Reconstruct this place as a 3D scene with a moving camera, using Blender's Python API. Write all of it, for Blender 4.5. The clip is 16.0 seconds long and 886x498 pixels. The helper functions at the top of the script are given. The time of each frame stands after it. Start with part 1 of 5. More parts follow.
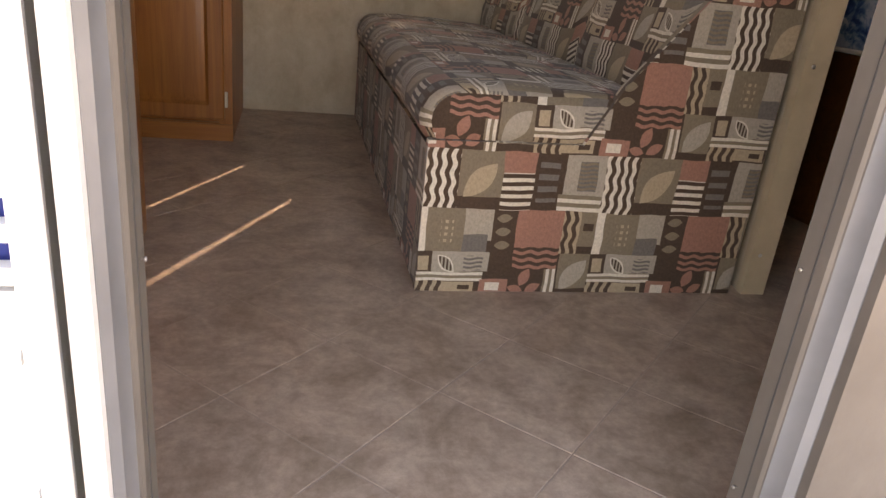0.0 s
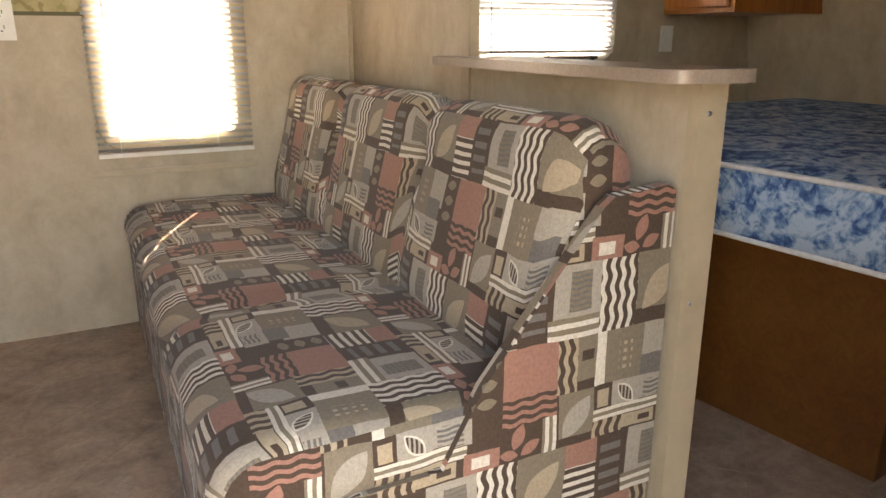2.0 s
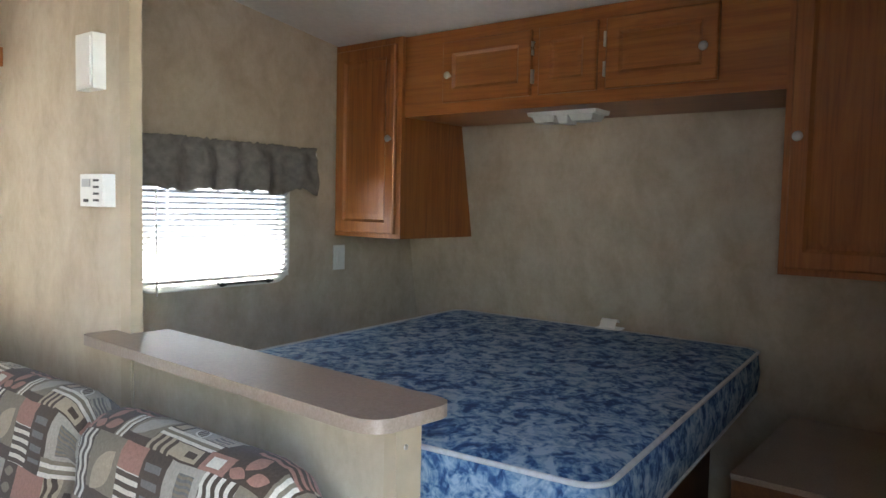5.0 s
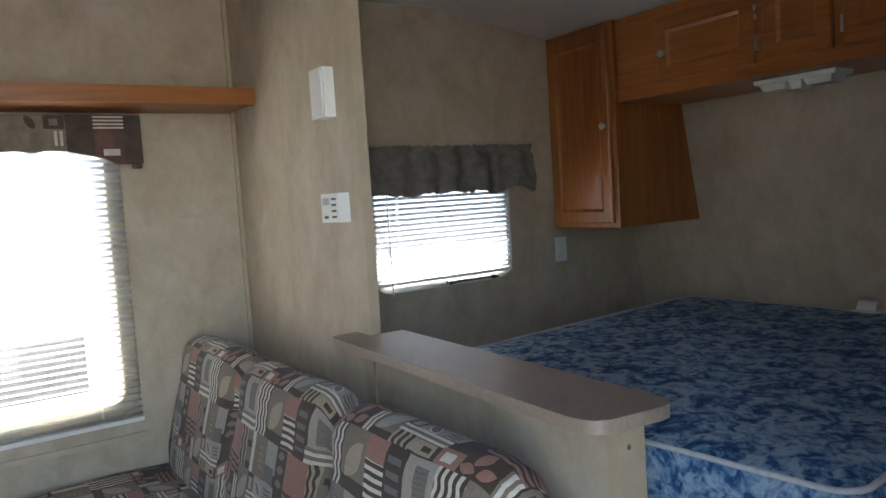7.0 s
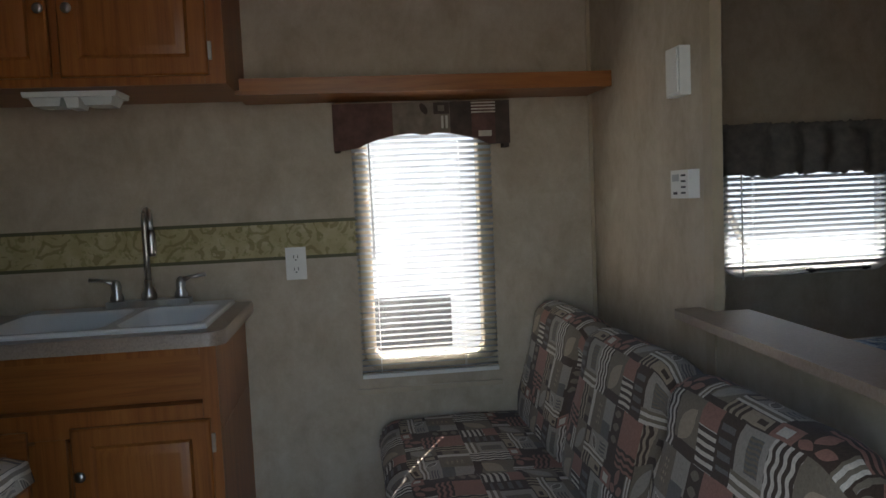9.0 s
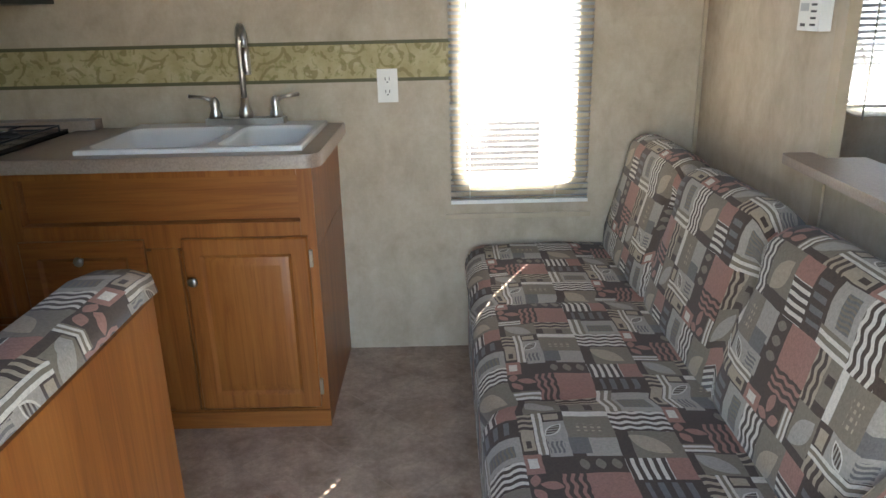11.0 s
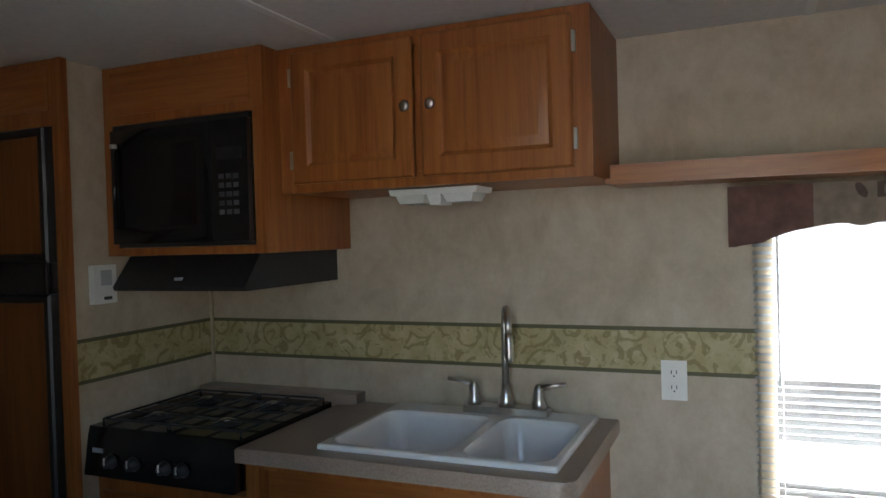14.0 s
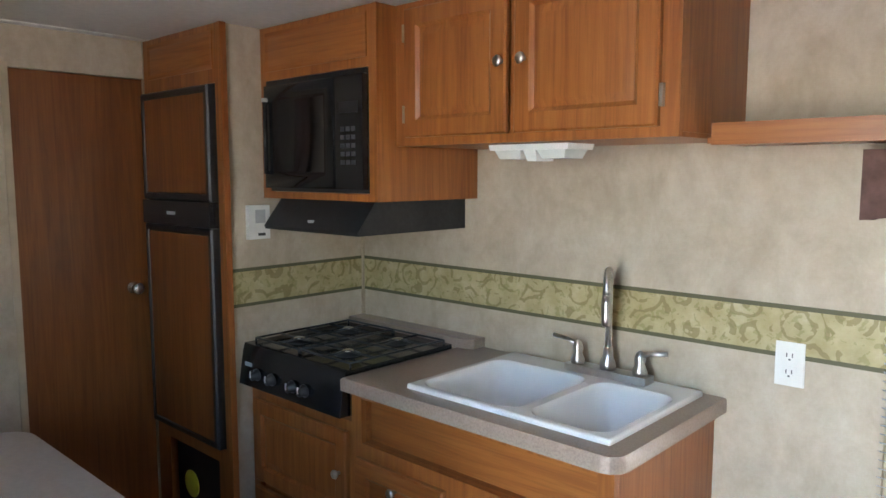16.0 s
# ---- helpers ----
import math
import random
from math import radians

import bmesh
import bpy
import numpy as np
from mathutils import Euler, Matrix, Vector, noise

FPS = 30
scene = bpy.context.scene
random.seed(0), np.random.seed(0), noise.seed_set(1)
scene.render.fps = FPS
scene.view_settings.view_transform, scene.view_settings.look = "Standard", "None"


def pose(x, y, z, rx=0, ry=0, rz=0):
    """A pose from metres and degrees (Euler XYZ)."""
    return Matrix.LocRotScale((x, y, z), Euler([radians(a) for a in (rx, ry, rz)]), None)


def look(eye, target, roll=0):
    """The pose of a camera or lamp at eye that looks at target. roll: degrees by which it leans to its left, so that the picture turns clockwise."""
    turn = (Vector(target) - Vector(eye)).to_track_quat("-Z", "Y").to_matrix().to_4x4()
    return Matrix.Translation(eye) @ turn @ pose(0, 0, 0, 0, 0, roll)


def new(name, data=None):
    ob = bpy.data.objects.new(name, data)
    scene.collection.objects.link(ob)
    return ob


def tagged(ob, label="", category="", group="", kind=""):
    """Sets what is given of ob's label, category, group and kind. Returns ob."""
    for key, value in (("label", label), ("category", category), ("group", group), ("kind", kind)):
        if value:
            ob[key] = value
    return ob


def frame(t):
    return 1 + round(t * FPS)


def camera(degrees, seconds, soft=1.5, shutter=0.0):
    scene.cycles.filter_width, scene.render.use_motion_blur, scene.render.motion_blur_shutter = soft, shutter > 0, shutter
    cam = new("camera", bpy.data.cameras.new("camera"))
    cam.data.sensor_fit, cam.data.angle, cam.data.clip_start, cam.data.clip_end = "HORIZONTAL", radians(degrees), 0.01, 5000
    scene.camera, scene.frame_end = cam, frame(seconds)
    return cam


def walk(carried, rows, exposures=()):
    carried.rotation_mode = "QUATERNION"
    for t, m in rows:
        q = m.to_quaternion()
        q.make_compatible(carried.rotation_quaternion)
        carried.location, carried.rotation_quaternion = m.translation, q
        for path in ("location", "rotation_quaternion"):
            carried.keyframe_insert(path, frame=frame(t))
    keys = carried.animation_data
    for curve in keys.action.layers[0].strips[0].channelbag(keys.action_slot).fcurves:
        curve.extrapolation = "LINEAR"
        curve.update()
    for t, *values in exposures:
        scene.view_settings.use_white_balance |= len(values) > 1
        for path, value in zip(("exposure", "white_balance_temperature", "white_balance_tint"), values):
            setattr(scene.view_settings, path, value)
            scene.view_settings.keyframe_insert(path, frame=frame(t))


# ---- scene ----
cam = camera(63.1, 16.0)
PATH = [
    (0, (-1.023, -0.734, 0.659), (-0.604, 1.077, -0.079), 6.1),
    (0.5, (-1.057, -0.636, 0.7), (-0.671, 1.179, -0.045), 1.8),
    (1, (-0.978, -0.463, 0.746), (-0.55, 1.398, 0.152), 2.2),
    (1.5, (-0.866, -0.28, 0.878), (-0.3, 1.571, 0.376), 1.5),
    (2, (-0.863, -0.218, 0.973), (-0.001, 1.497, 0.41), -0.0),
    (2.5, (-0.898, -0.167, 0.978), (0.41, 1.24, 0.422), 2.4),
    (3, (-0.902, -0.139, 1.01), (0.618, 1.114, 0.662), 2.1),
    (3.5, (-0.848, -0.103, 1.049), (0.678, 1.178, 0.882), 2.3),
    (3.7, (-0.809, -0.086, 1.076), (0.742, 1.168, 0.926), 3.0),
    (5.8, (-0.779, -0.058, 1.263), (0.785, 1.184, 1.158), -0.2),
    (6, (-0.785, -0.054, 1.256), (0.717, 1.264, 1.156), -1.4),
    (6.5, (-0.777, -0.068, 1.259), (0.547, 1.422, 1.098), -1.6),
    (7, (-0.777, -0.104, 1.257), (0.344, 1.546, 1.109), -3.7),
    (7.5, (-0.803, -0.141, 1.259), (0.041, 1.668, 1.142), -4.2),
    (8, (-0.818, -0.158, 1.259), (-0.178, 1.733, 1.142), -3.6),
    (8.5, (-0.838, -0.187, 1.252), (-0.408, 1.763, 1.135), -2.8),
    (9, (-0.825, -0.217, 1.238), (-0.578, 1.763, 1.093), -2.5),
    (9.5, (-0.873, -0.206, 1.249), (-0.517, 1.698, 0.751), -1.1),
    (9.7, (-0.866, -0.2, 1.246), (-0.539, 1.666, 0.605), -2.0),
    (11.8, (-0.814, -0.203, 1.286), (-1.076, 1.685, 0.68), -2.1),
    (12, (-0.801, -0.187, 1.278), (-1.121, 1.742, 0.859), -2.9),
    (12.5, (-0.815, -0.151, 1.228), (-1.153, 1.819, 1.165), -2.6),
    (13, (-0.847, -0.109, 1.249), (-1.327, 1.832, 1.234), -1.0),
    (13.5, (-0.826, 0.075, 1.285), (-1.553, 1.936, 1.362), -2.3),
    (14, (-0.823, 0.219, 1.462), (-1.603, 2.061, 1.426), -1.7),
    (14.5, (-0.762, 0.245, 1.515), (-1.639, 2.04, 1.429), -2.0),
    (15, (-0.616, 0.354, 1.534), (-1.698, 2.036, 1.497), 0.8),
    (15.5, (-0.509, 0.418, 1.537), (-1.81, 1.935, 1.46), 0.2),
    (16, (-0.445, 0.441, 1.517), (-1.796, 1.902, 1.308), 0.0),
]
EXPOSURES = [(0, 3.5, 10400, 30), (1, 3.95, 11400, 29), (1.5, 4.2, 10600, 26), (3, 5.25, 8400, 15), (3.7, 5.0, 7300, 13), (5.8, 5.05, 6500, 10), (7, 4.1, 6300, 10), (8, 2.55, 6400, 11),
             (9, 2.7, 6500, 12), (9.7, 2.95, 6600, 12), (11.8, 5.0, 6900, 12), (12, 4.4, 6800, 12), (12.5, 2.9, 6300, 10), (13, 2.65, 6300, 10), (13.5, 3.25, 6300, 10), (14.5, 4.2, 6000, 10), (16, 5.4, 6100, 12)]
walk(cam, [(t, look(eye, target, roll)) for t, eye, target, roll in PATH], EXPOSURES)

# ---- world and sun ----
world = bpy.data.worlds.new("sky")
scene.world = world
world.use_nodes = True
sky = world.node_tree.nodes.new("ShaderNodeTexSky")
sky.sky_type, sky.sun_disc = "NISHITA", False
SUN_DIR = Vector((0.45, 0.89, 0.69)).normalized()
sky.sun_elevation = math.asin(SUN_DIR.z)
sky.sun_rotation = math.atan2(SUN_DIR.x, SUN_DIR.y)
bg = world.node_tree.nodes["Background"]
bg.inputs[1].default_value = 0.11
world.node_tree.links.new(sky.outputs[0], bg.inputs[0])
sun = new("sun", bpy.data.lights.new("sun", "SUN"))
sun.data.energy, sun.data.angle, sun.data.color = 3.2, radians(0.5), (1, 0.96, 0.90)
sun.matrix_world = look(SUN_DIR * 20, (0, 0, 0))

# ---- materials ----


class Nodes:
    """A material's node tree, with short ways to write it."""

    def __init__(self, name, rough=0.5, metal=0.0, spec=0.5):
        self.mat = bpy.data.materials.new(name)
        self.mat.use_nodes = True
        self.t = self.mat.node_tree
        self.out = self.t.nodes["Material Output"]
        self.bsdf = self.t.nodes["Principled BSDF"]
        self.bsdf.inputs["Roughness"].default_value = rough
        self.bsdf.inputs["Metallic"].default_value = metal
        self.bsdf.inputs["Specular IOR Level"].default_value = spec

    def put(self, socket, v):
        if isinstance(v, bpy.types.NodeSocket):
            self.t.links.new(v, socket)
        elif v is not None:
            socket.default_value = (*v, 1) if isinstance(v, tuple) and len(v) == 3 and socket.type == "RGBA" else v

    def math(self, op, a, b=None, c=None):
        n = self.t.nodes.new("ShaderNodeMath")
        n.operation = op
        for k, v in enumerate((a, b, c)):
            self.put(n.inputs[k], v)
        return n.outputs[0]

    def coords(self, which="Object", scale=(1, 1, 1), rot=(0, 0, 0)):
        c = self.t.nodes.new("ShaderNodeTexCoord")
        m = self.t.nodes.new("ShaderNodeMapping")
        m.inputs["Scale"].default_value = scale
        m.inputs["Rotation"].default_value = rot
        self.t.links.new(c.outputs[which], m.inputs[0])
        return m.outputs[0]

    def noise(self, v, scale, detail=4, rough=0.55, distort=0.0):
        n = self.t.nodes.new("ShaderNodeTexNoise")
        self.put(n.inputs["Vector"], v)
        n.inputs["Scale"].default_value = scale
        n.inputs["Detail"].default_value = detail
        n.inputs["Roughness"].default_value = rough
        n.inputs["Distortion"].default_value = distort
        return n.outputs["Fac"]

    def ramp(self, fac, *stops):
        n = self.t.nodes.new("ShaderNodeValToRGB")
        e = n.color_ramp.elements
        while len(e) < len(stops):
            e.new(0.5)
        for k, (p, c) in enumerate(stops):
            e[k].position, e[k].color = p, (*c, 1)
        self.put(n.inputs[0], fac)
        return n.outputs[0]

    def mix(self, fac, a, b, kind="MIX"):
        n = self.t.nodes.new("ShaderNodeMix")
        n.data_type, n.blend_type = "RGBA", kind
        self.put(n.inputs[0], fac)
        self.put(n.inputs[6], a)
        self.put(n.inputs[7], b)
        return n.outputs[2]

    def bump(self, height, strength=0.2, dist=0.002):
        n = self.t.nodes.new("ShaderNodeBump")
        n.inputs["Strength"].default_value = strength
        n.inputs["Distance"].default_value = dist
        self.put(n.inputs["Height"], height)
        self.t.links.new(n.outputs[0], self.bsdf.inputs["Normal"])

    def color(self, v):
        self.put(self.bsdf.inputs["Base Color"], v)
        return self.mat


def plain(name, col, rough=0.5, metal=0.0, vary=0.08, scale=30, bump=0.05):
    n = Nodes(name, rough, metal)
    f = n.noise(n.coords(), scale)
    lo, hi = tuple(c * (1 - vary) for c in col), tuple(min(1, c * (1 + vary)) for c in col)
    if bump:
        n.bump(n.noise(n.coords(), scale * 8, 2), bump)
    g = n.noise(n.coords(), scale / 8, 3)
    r = n.math("MULTIPLY_ADD", g, 0.16, rough - 0.08)
    n.put(n.bsdf.inputs["Roughness"], r)
    return n.color(n.ramp(f, (0.3, lo), (0.7, hi)))


def wallpaper_mat():
    n = Nodes("wallpaper", 0.62)
    v = n.coords()
    streak = n.noise(n.coords(scale=(5, 5, 3.4)), 1.5, 6, 0.66, 0.3)
    base = n.ramp(streak, (0.32, (0.435, 0.350, 0.250)), (0.5, (0.51, 0.425, 0.318)), (0.68, (0.575, 0.495, 0.385)))
    fine = n.ramp(n.noise(v, 28, 5, 0.7), (0.35, (0.86, 0.84, 0.8)), (0.65, (1, 1, 1)))
    n.bump(n.noise(v, 90, 3), 0.12, 0.001)
    return n.color(n.mix(0.6, base, fine, "MULTIPLY"))


def oak_mat(name, axis, dark=1.0, rough=0.38):
    """Oak grain that runs along one axis."""
    n = Nodes(name, rough)
    s = [26, 26, 26]
    s[axis] = 1.3
    v = n.coords(scale=tuple(s))
    a = n.noise(v, 1.0, 7, 0.66, 1.6)
    s2 = [4, 4, 4]
    s2[axis] = 0.5
    b = n.noise(n.coords(scale=tuple(s2)), 1.0, 3, 0.5, 0.8)
    f = n.math("MULTIPLY_ADD", b, 0.35, n.math("MULTIPLY", a, 0.65))
    col = n.ramp(f, (0.36, (0.215 * dark, 0.064 * dark, 0.013 * dark)), (0.5, (0.305 * dark, 0.102 * dark, 0.022 * dark)),
                 (0.64, (0.38 * dark, 0.140 * dark, 0.033 * dark)))
    s3 = [120, 120, 120]
    s3[axis] = 4
    pores = n.noise(n.coords(scale=tuple(s3)), 1.0, 2)
    col = n.mix(0.35, col, n.ramp(pores, (0.32, (0.55, 0.5, 0.45)), (0.48, (1, 1, 1))), "MULTIPLY")
    n.bump(pores, 0.1, 0.001)
    return n.color(col)


def floor_mat():
    n = Nodes("vinyl_tile", 0.42)
    v = n.coords("Object")
    inf = n.t.nodes.new("ShaderNodeObjectInfo")
    geo = n.t.nodes.new("ShaderNodeNewGeometry")
    p = geo.outputs["Position"]
    a = n.noise(p, 7, 6, 0.68, 0.5)
    base = n.ramp(a, (0.32, (0.30, 0.215, 0.155)), (0.5, (0.46, 0.348, 0.265)), (0.68, (0.60, 0.475, 0.37)))
    mid = n.noise(p, 21, 4, 0.7, 0.3)
    base = n.mix(0.6, base, n.ramp(mid, (0.36, (0.80, 0.77, 0.74)), (0.6, (1.08, 1.07, 1.06))), "MULTIPLY")
    b = n.noise(p, 60, 5, 0.75)
    base = n.mix(0.55, base, n.ramp(b, (0.36, (0.70, 0.66, 0.62)), (0.6, (1.06, 1.05, 1.04))), "MULTIPLY")
    r = n.math("MULTIPLY_ADD", inf.outputs["Random"], 0.07, 0.94)
    hsv = n.t.nodes.new("ShaderNodeHueSaturation")
    n.put(hsv.inputs["Value"], r)
    n.put(hsv.inputs["Color"], base)
    n.bump(b, 0.12, 0.001)
    n.put(n.bsdf.inputs["Roughness"], n.math("MULTIPLY_ADD", a, 0.25, 0.33))
    return n.color(hsv.outputs[0])


def fabric_mat():
    """Woven patchwork upholstery: blocks of wavy and straight stripes, leaves and plain weave."""
    n = Nodes("patchwork_fabric", 0.9, 0, 0.15)
    uv = n.coords("UV", scale=(1.12, 1.12, 1))
    sep = n.t.nodes.new("ShaderNodeSeparateXYZ")
    warp = n.t.nodes.new("ShaderNodeTexNoise")
    warp.inputs["Scale"].default_value = 9
    n.put(warp.inputs["Vector"], uv)
    n.put(sep.inputs[0], n.mix(0.014, uv, warp.outputs["Color"], "ADD"))
    TW, TH = 0.44, 0.36
    row = n.math("FLOOR", n.math("DIVIDE", sep.outputs[1], TH))
    u = n.math("WRAP", n.math("MULTIPLY_ADD", row, 0.19, sep.outputs[0]), TW, 0.0)
    v = n.math("WRAP", sep.outputs[1], TH, 0.0)

    dark, taupe, grey = (0.085, 0.056, 0.040), (0.235, 0.190, 0.138), (0.40, 0.355, 0.295)
    rust, white, beige, blue = (0.37, 0.185, 0.140), (0.72, 0.66, 0.56), (0.44, 0.35, 0.245), (0.175, 0.158, 0.145)

    def rect(u0, v0, u1, v1):
        return n.math("MULTIPLY", n.math("COMPARE", u, (u0 + u1) / 2, (u1 - u0) / 2), n.math("COMPARE", v, (v0 + v1) / 2, (v1 - v0) / 2))

    def stripes(along, across, count, wave=0.0):
        s = n.math("MULTIPLY", along, count * 6.2832)
        if wave:
            s = n.math("MULTIPLY_ADD", n.math("SINE", n.math("MULTIPLY", across, 150)), wave, s)
        return n.math("GREATER_THAN", n.math("SINE", s), 0.05)

    def leaf(cu, cv, a, b, turn):
        c, s = math.cos(turn), math.sin(turn)
        du, dv = n.math("SUBTRACT", u, cu), n.math("SUBTRACT", v, cv)
        p = n.math("ADD", n.math("MULTIPLY", du, c / a), n.math("MULTIPLY", dv, s / a))
        q = n.math("ADD", n.math("MULTIPLY", du, -s / b), n.math("MULTIPLY", dv, c / b))
        return n.math("LESS_THAN", n.math("ADD", n.math("MULTIPLY", p, p), n.math("ABSOLUTE", q)), 1.0)

    wv = stripes(u, v, 46, 0.85)
    wh = stripes(v, u, 56, 0.9)
    sv = stripes(u, v, 62)
    sh = stripes(v, u, 52)
    col = n.mix(0.0, dark, dark)

    def lay(mask, c):
        nonlocal col
        col = n.mix(mask, col, c)

    def both(a, b):
        return n.math("MULTIPLY", a, b)

    # row of stripes and leaves
    lay(rect(0.00, 0.22, 0.085, 0.36), n.mix(wv, dark, white))
    lay(rect(0.085, 0.22, 0.19, 0.36), taupe)
    lay(rect(0.085, 0.22, 0.19, 0.25), dark)
    lay(leaf(0.137, 0.290, 0.056, 0.026, 0.85), beige)
    lay(rect(0.19, 0.31, 0.265, 0.36), rust)
    lay(rect(0.19, 0.22, 0.265, 0.31), n.mix(sh, dark, white))
    lay(both(rect(0.275, 0.24, 0.325, 0.35), n.mix(stripes(v, u, 34), (0, 0, 0), (1, 1, 1))), blue)
    lay(rect(0.34, 0.26, 0.44, 0.36), grey)
    lay(rect(0.375, 0.27, 0.42, 0.345), n.mix(stripes(v, u, 95, 0.9), blue, taupe))
    lay(rect(0.33, 0.22, 0.44, 0.26), n.mix(stripes(v, u, 50), taupe, white))
    # row of plain weaves
    lay(rect(0.00, 0.11, 0.022, 0.22), white)
    lay(rect(0.022, 0.11, 0.11, 0.22), taupe)
    lay(both(rect(0.055, 0.13, 0.085, 0.2), n.mix(both(sv, stripes(v, u, 60)), (0, 0, 0), (1, 1, 1))), beige)
    lay(rect(0.11, 0.14, 0.18, 0.22), grey)
    lay(rect(0.11, 0.11, 0.17, 0.155), blue)
    for cv in (0.13, 0.165, 0.2):
        lay(leaf(0.208, cv, 0.02, 0.011, 0.1), taupe)
    lay(rect(0.24, 0.125, 0.355, 0.22), rust)
    lay(rect(0.24, 0.07, 0.355, 0.125), n.mix(wh, dark, rust))
    lay(rect(0.355, 0.11, 0.40, 0.22), n.mix(wv, dark, beige))
    lay(rect(0.40, 0.13, 0.44, 0.22), taupe)
    lay(rect(0.408, 0.17, 0.434, 0.19), dark)
    # row of small squares
    lay(rect(0.008, 0.062, 0.034, 0.098), beige)
    lay(rect(0.042, 0.05, 0.11, 0.11), grey)
    lay(leaf(0.076, 0.080, 0.030, 0.015, -0.8), white)
    lay(leaf(0.076, 0.080, 0.026, 0.011, -0.8), n.mix(stripes(u, v, 110), dark, grey))
    lay(rect(0.11, 0.06, 0.18, 0.11), grey)
    lay(rect(0.12, 0.062, 0.165, 0.10), n.mix(stripes(v, u, 95, 0.9), blue, grey))
    lay(rect(0.0, 0.035, 0.17, 0.058), n.mix(n.math("COMPARE", v, 0.0465, 0.004), white, taupe))
    # lowest row
    lay(rect(0.0, 0.0, 0.07, 0.035), n.mix(wv, dark, beige))
    lay(rect(0.07, 0.004, 0.15, 0.033), beige)
    lay(rect(0.11, 0.012, 0.14, 0.024), dark)
    lay(rect(0.165, 0.0, 0.235, 0.04), rust)
    lay(rect(0.18, 0.008, 0.215, 0.03), white)
    lay(leaf(0.275, 0.048, 0.026, 0.014, 1.2), rust)
    lay(leaf(0.30, 0.02, 0.022, 0.012, 0.5), rust)
    lay(leaf(0.255, 0.015, 0.02, 0.011, -0.2), rust)
    lay(rect(0.325, 0.0, 0.355, 0.07), n.mix(sv, white, taupe))
    lay(rect(0.36, 0.0, 0.44, 0.11), taupe)
    lay(leaf(0.40, 0.055, 0.050, 0.024, 0.9), grey)
    lay(rect(0.36, 0.0, 0.44, 0.018), dark)
    weave = n.noise(n.coords("UV", scale=(900, 260, 1)), 1.0, 2, 0.7)
    col = n.mix(0.55, col, n.ramp(weave, (0.3, (0.62, 0.60, 0.58)), (0.62, (1.0, 1.0, 1.0))), "MULTIPLY")
    nap = n.noise(n.coords("UV", scale=(190, 120, 1)), 1.0, 4, 0.75)
    col = n.mix(0.65, col, n.ramp(nap, (0.34, (0.70, 0.68, 0.66)), (0.62, (1.12, 1.1, 1.08))), "MULTIPLY")
    big = n.noise(uv, 5, 3)
    col = n.mix(0.3, col, n.ramp(big, (0.3, (0.75, 0.74, 0.72)), (0.7, (1, 1, 1))), "MULTIPLY")
    n.bump(weave, 0.25, 0.001)
    n.put(n.bsdf.inputs["Sheen Weight"], 0.15)
    return n.color(col)


def mattress_mat():
    n = Nodes("floral_ticking", 0.75, 0, 0.3)
    p = n.coords()
    a = n.noise(p, 11, 3, 0.6, 1.4)
    b = n.noise(p, 34, 3, 0.6, 1.0)
    f = n.math("MULTIPLY_ADD", b, 0.55, n.math("MULTIPLY", a, 0.7))
    col = n.ramp(f, (0.49, (0.020, 0.060, 0.165)), (0.56, (0.048, 0.125, 0.285)), (0.615, (0.15, 0.265, 0.43)), (0.71, (0.37, 0.47, 0.58)))
    n.bump(n.noise(p, 14, 2), 0.35, 0.008)
    return n.color(col)


def border_mat():
    """Wallpaper border: green-gold band with scrolls, dark edge lines."""
    n = Nodes("wallpaper_border", 0.6)
    p = n.coords()
    base = n.ramp(n.noise(p, 14, 5, 0.65), (0.3, (0.37, 0.30, 0.130)), (0.55, (0.46, 0.385, 0.20)), (0.75, (0.54, 0.465, 0.285)))
    vo = n.t.nodes.new("ShaderNodeTexVoronoi")
    vo.inputs["Scale"].default_value = 10
    vo.inputs["Randomness"].default_value = 0.75
    n.put(vo.inputs["Vector"], n.mix(0.035, p, n.noise(p, 20, 2)))
    ring = n.math("SINE", n.math("MULTIPLY", vo.outputs["Distance"], 21))
    scroll = n.math("MULTIPLY", n.math("GREATER_THAN", ring, 0.55), n.math("GREATER_THAN", n.noise(p, 17, 2), 0.46))
    base = n.mix(n.math("MULTIPLY", scroll, 0.6), base, (0.20, 0.155, 0.045))
    leafy = n.math("GREATER_THAN", n.noise(p, 42, 2, 0.5, 1.0), 0.60)
    base = n.mix(n.math("MULTIPLY", leafy, 0.45), base, (0.22, 0.21, 0.06))
    sep = n.t.nodes.new("ShaderNodeSeparateXYZ")
    n.put(sep.inputs[0], p)
    edge = n.math("GREATER_THAN", n.math("ABSOLUTE", n.math("SUBTRACT", sep.outputs[2], BAND_Z)), BAND_H / 2 - 0.012)
    base = n.mix(edge, base, (0.105, 0.098, 0.045))
    return n.color(base)


def blind_mat():
    n = Nodes("blind_slat", 0.5)
    n.color((0.34, 0.365, 0.385))
    tr = n.t.nodes.new("ShaderNodeBsdfTranslucent")
    tr.inputs[0].default_value = (0.85, 0.86, 0.84, 1)
    mx = n.t.nodes.new("ShaderNodeMixShader")
    mx.inputs[0].default_value = 0.02
    n.t.links.new(n.bsdf.outputs[0], mx.inputs[1])
    n.t.links.new(tr.outputs[0], mx.inputs[2])
    n.t.links.new(mx.outputs[0], n.out.inputs[0])
    return n.mat


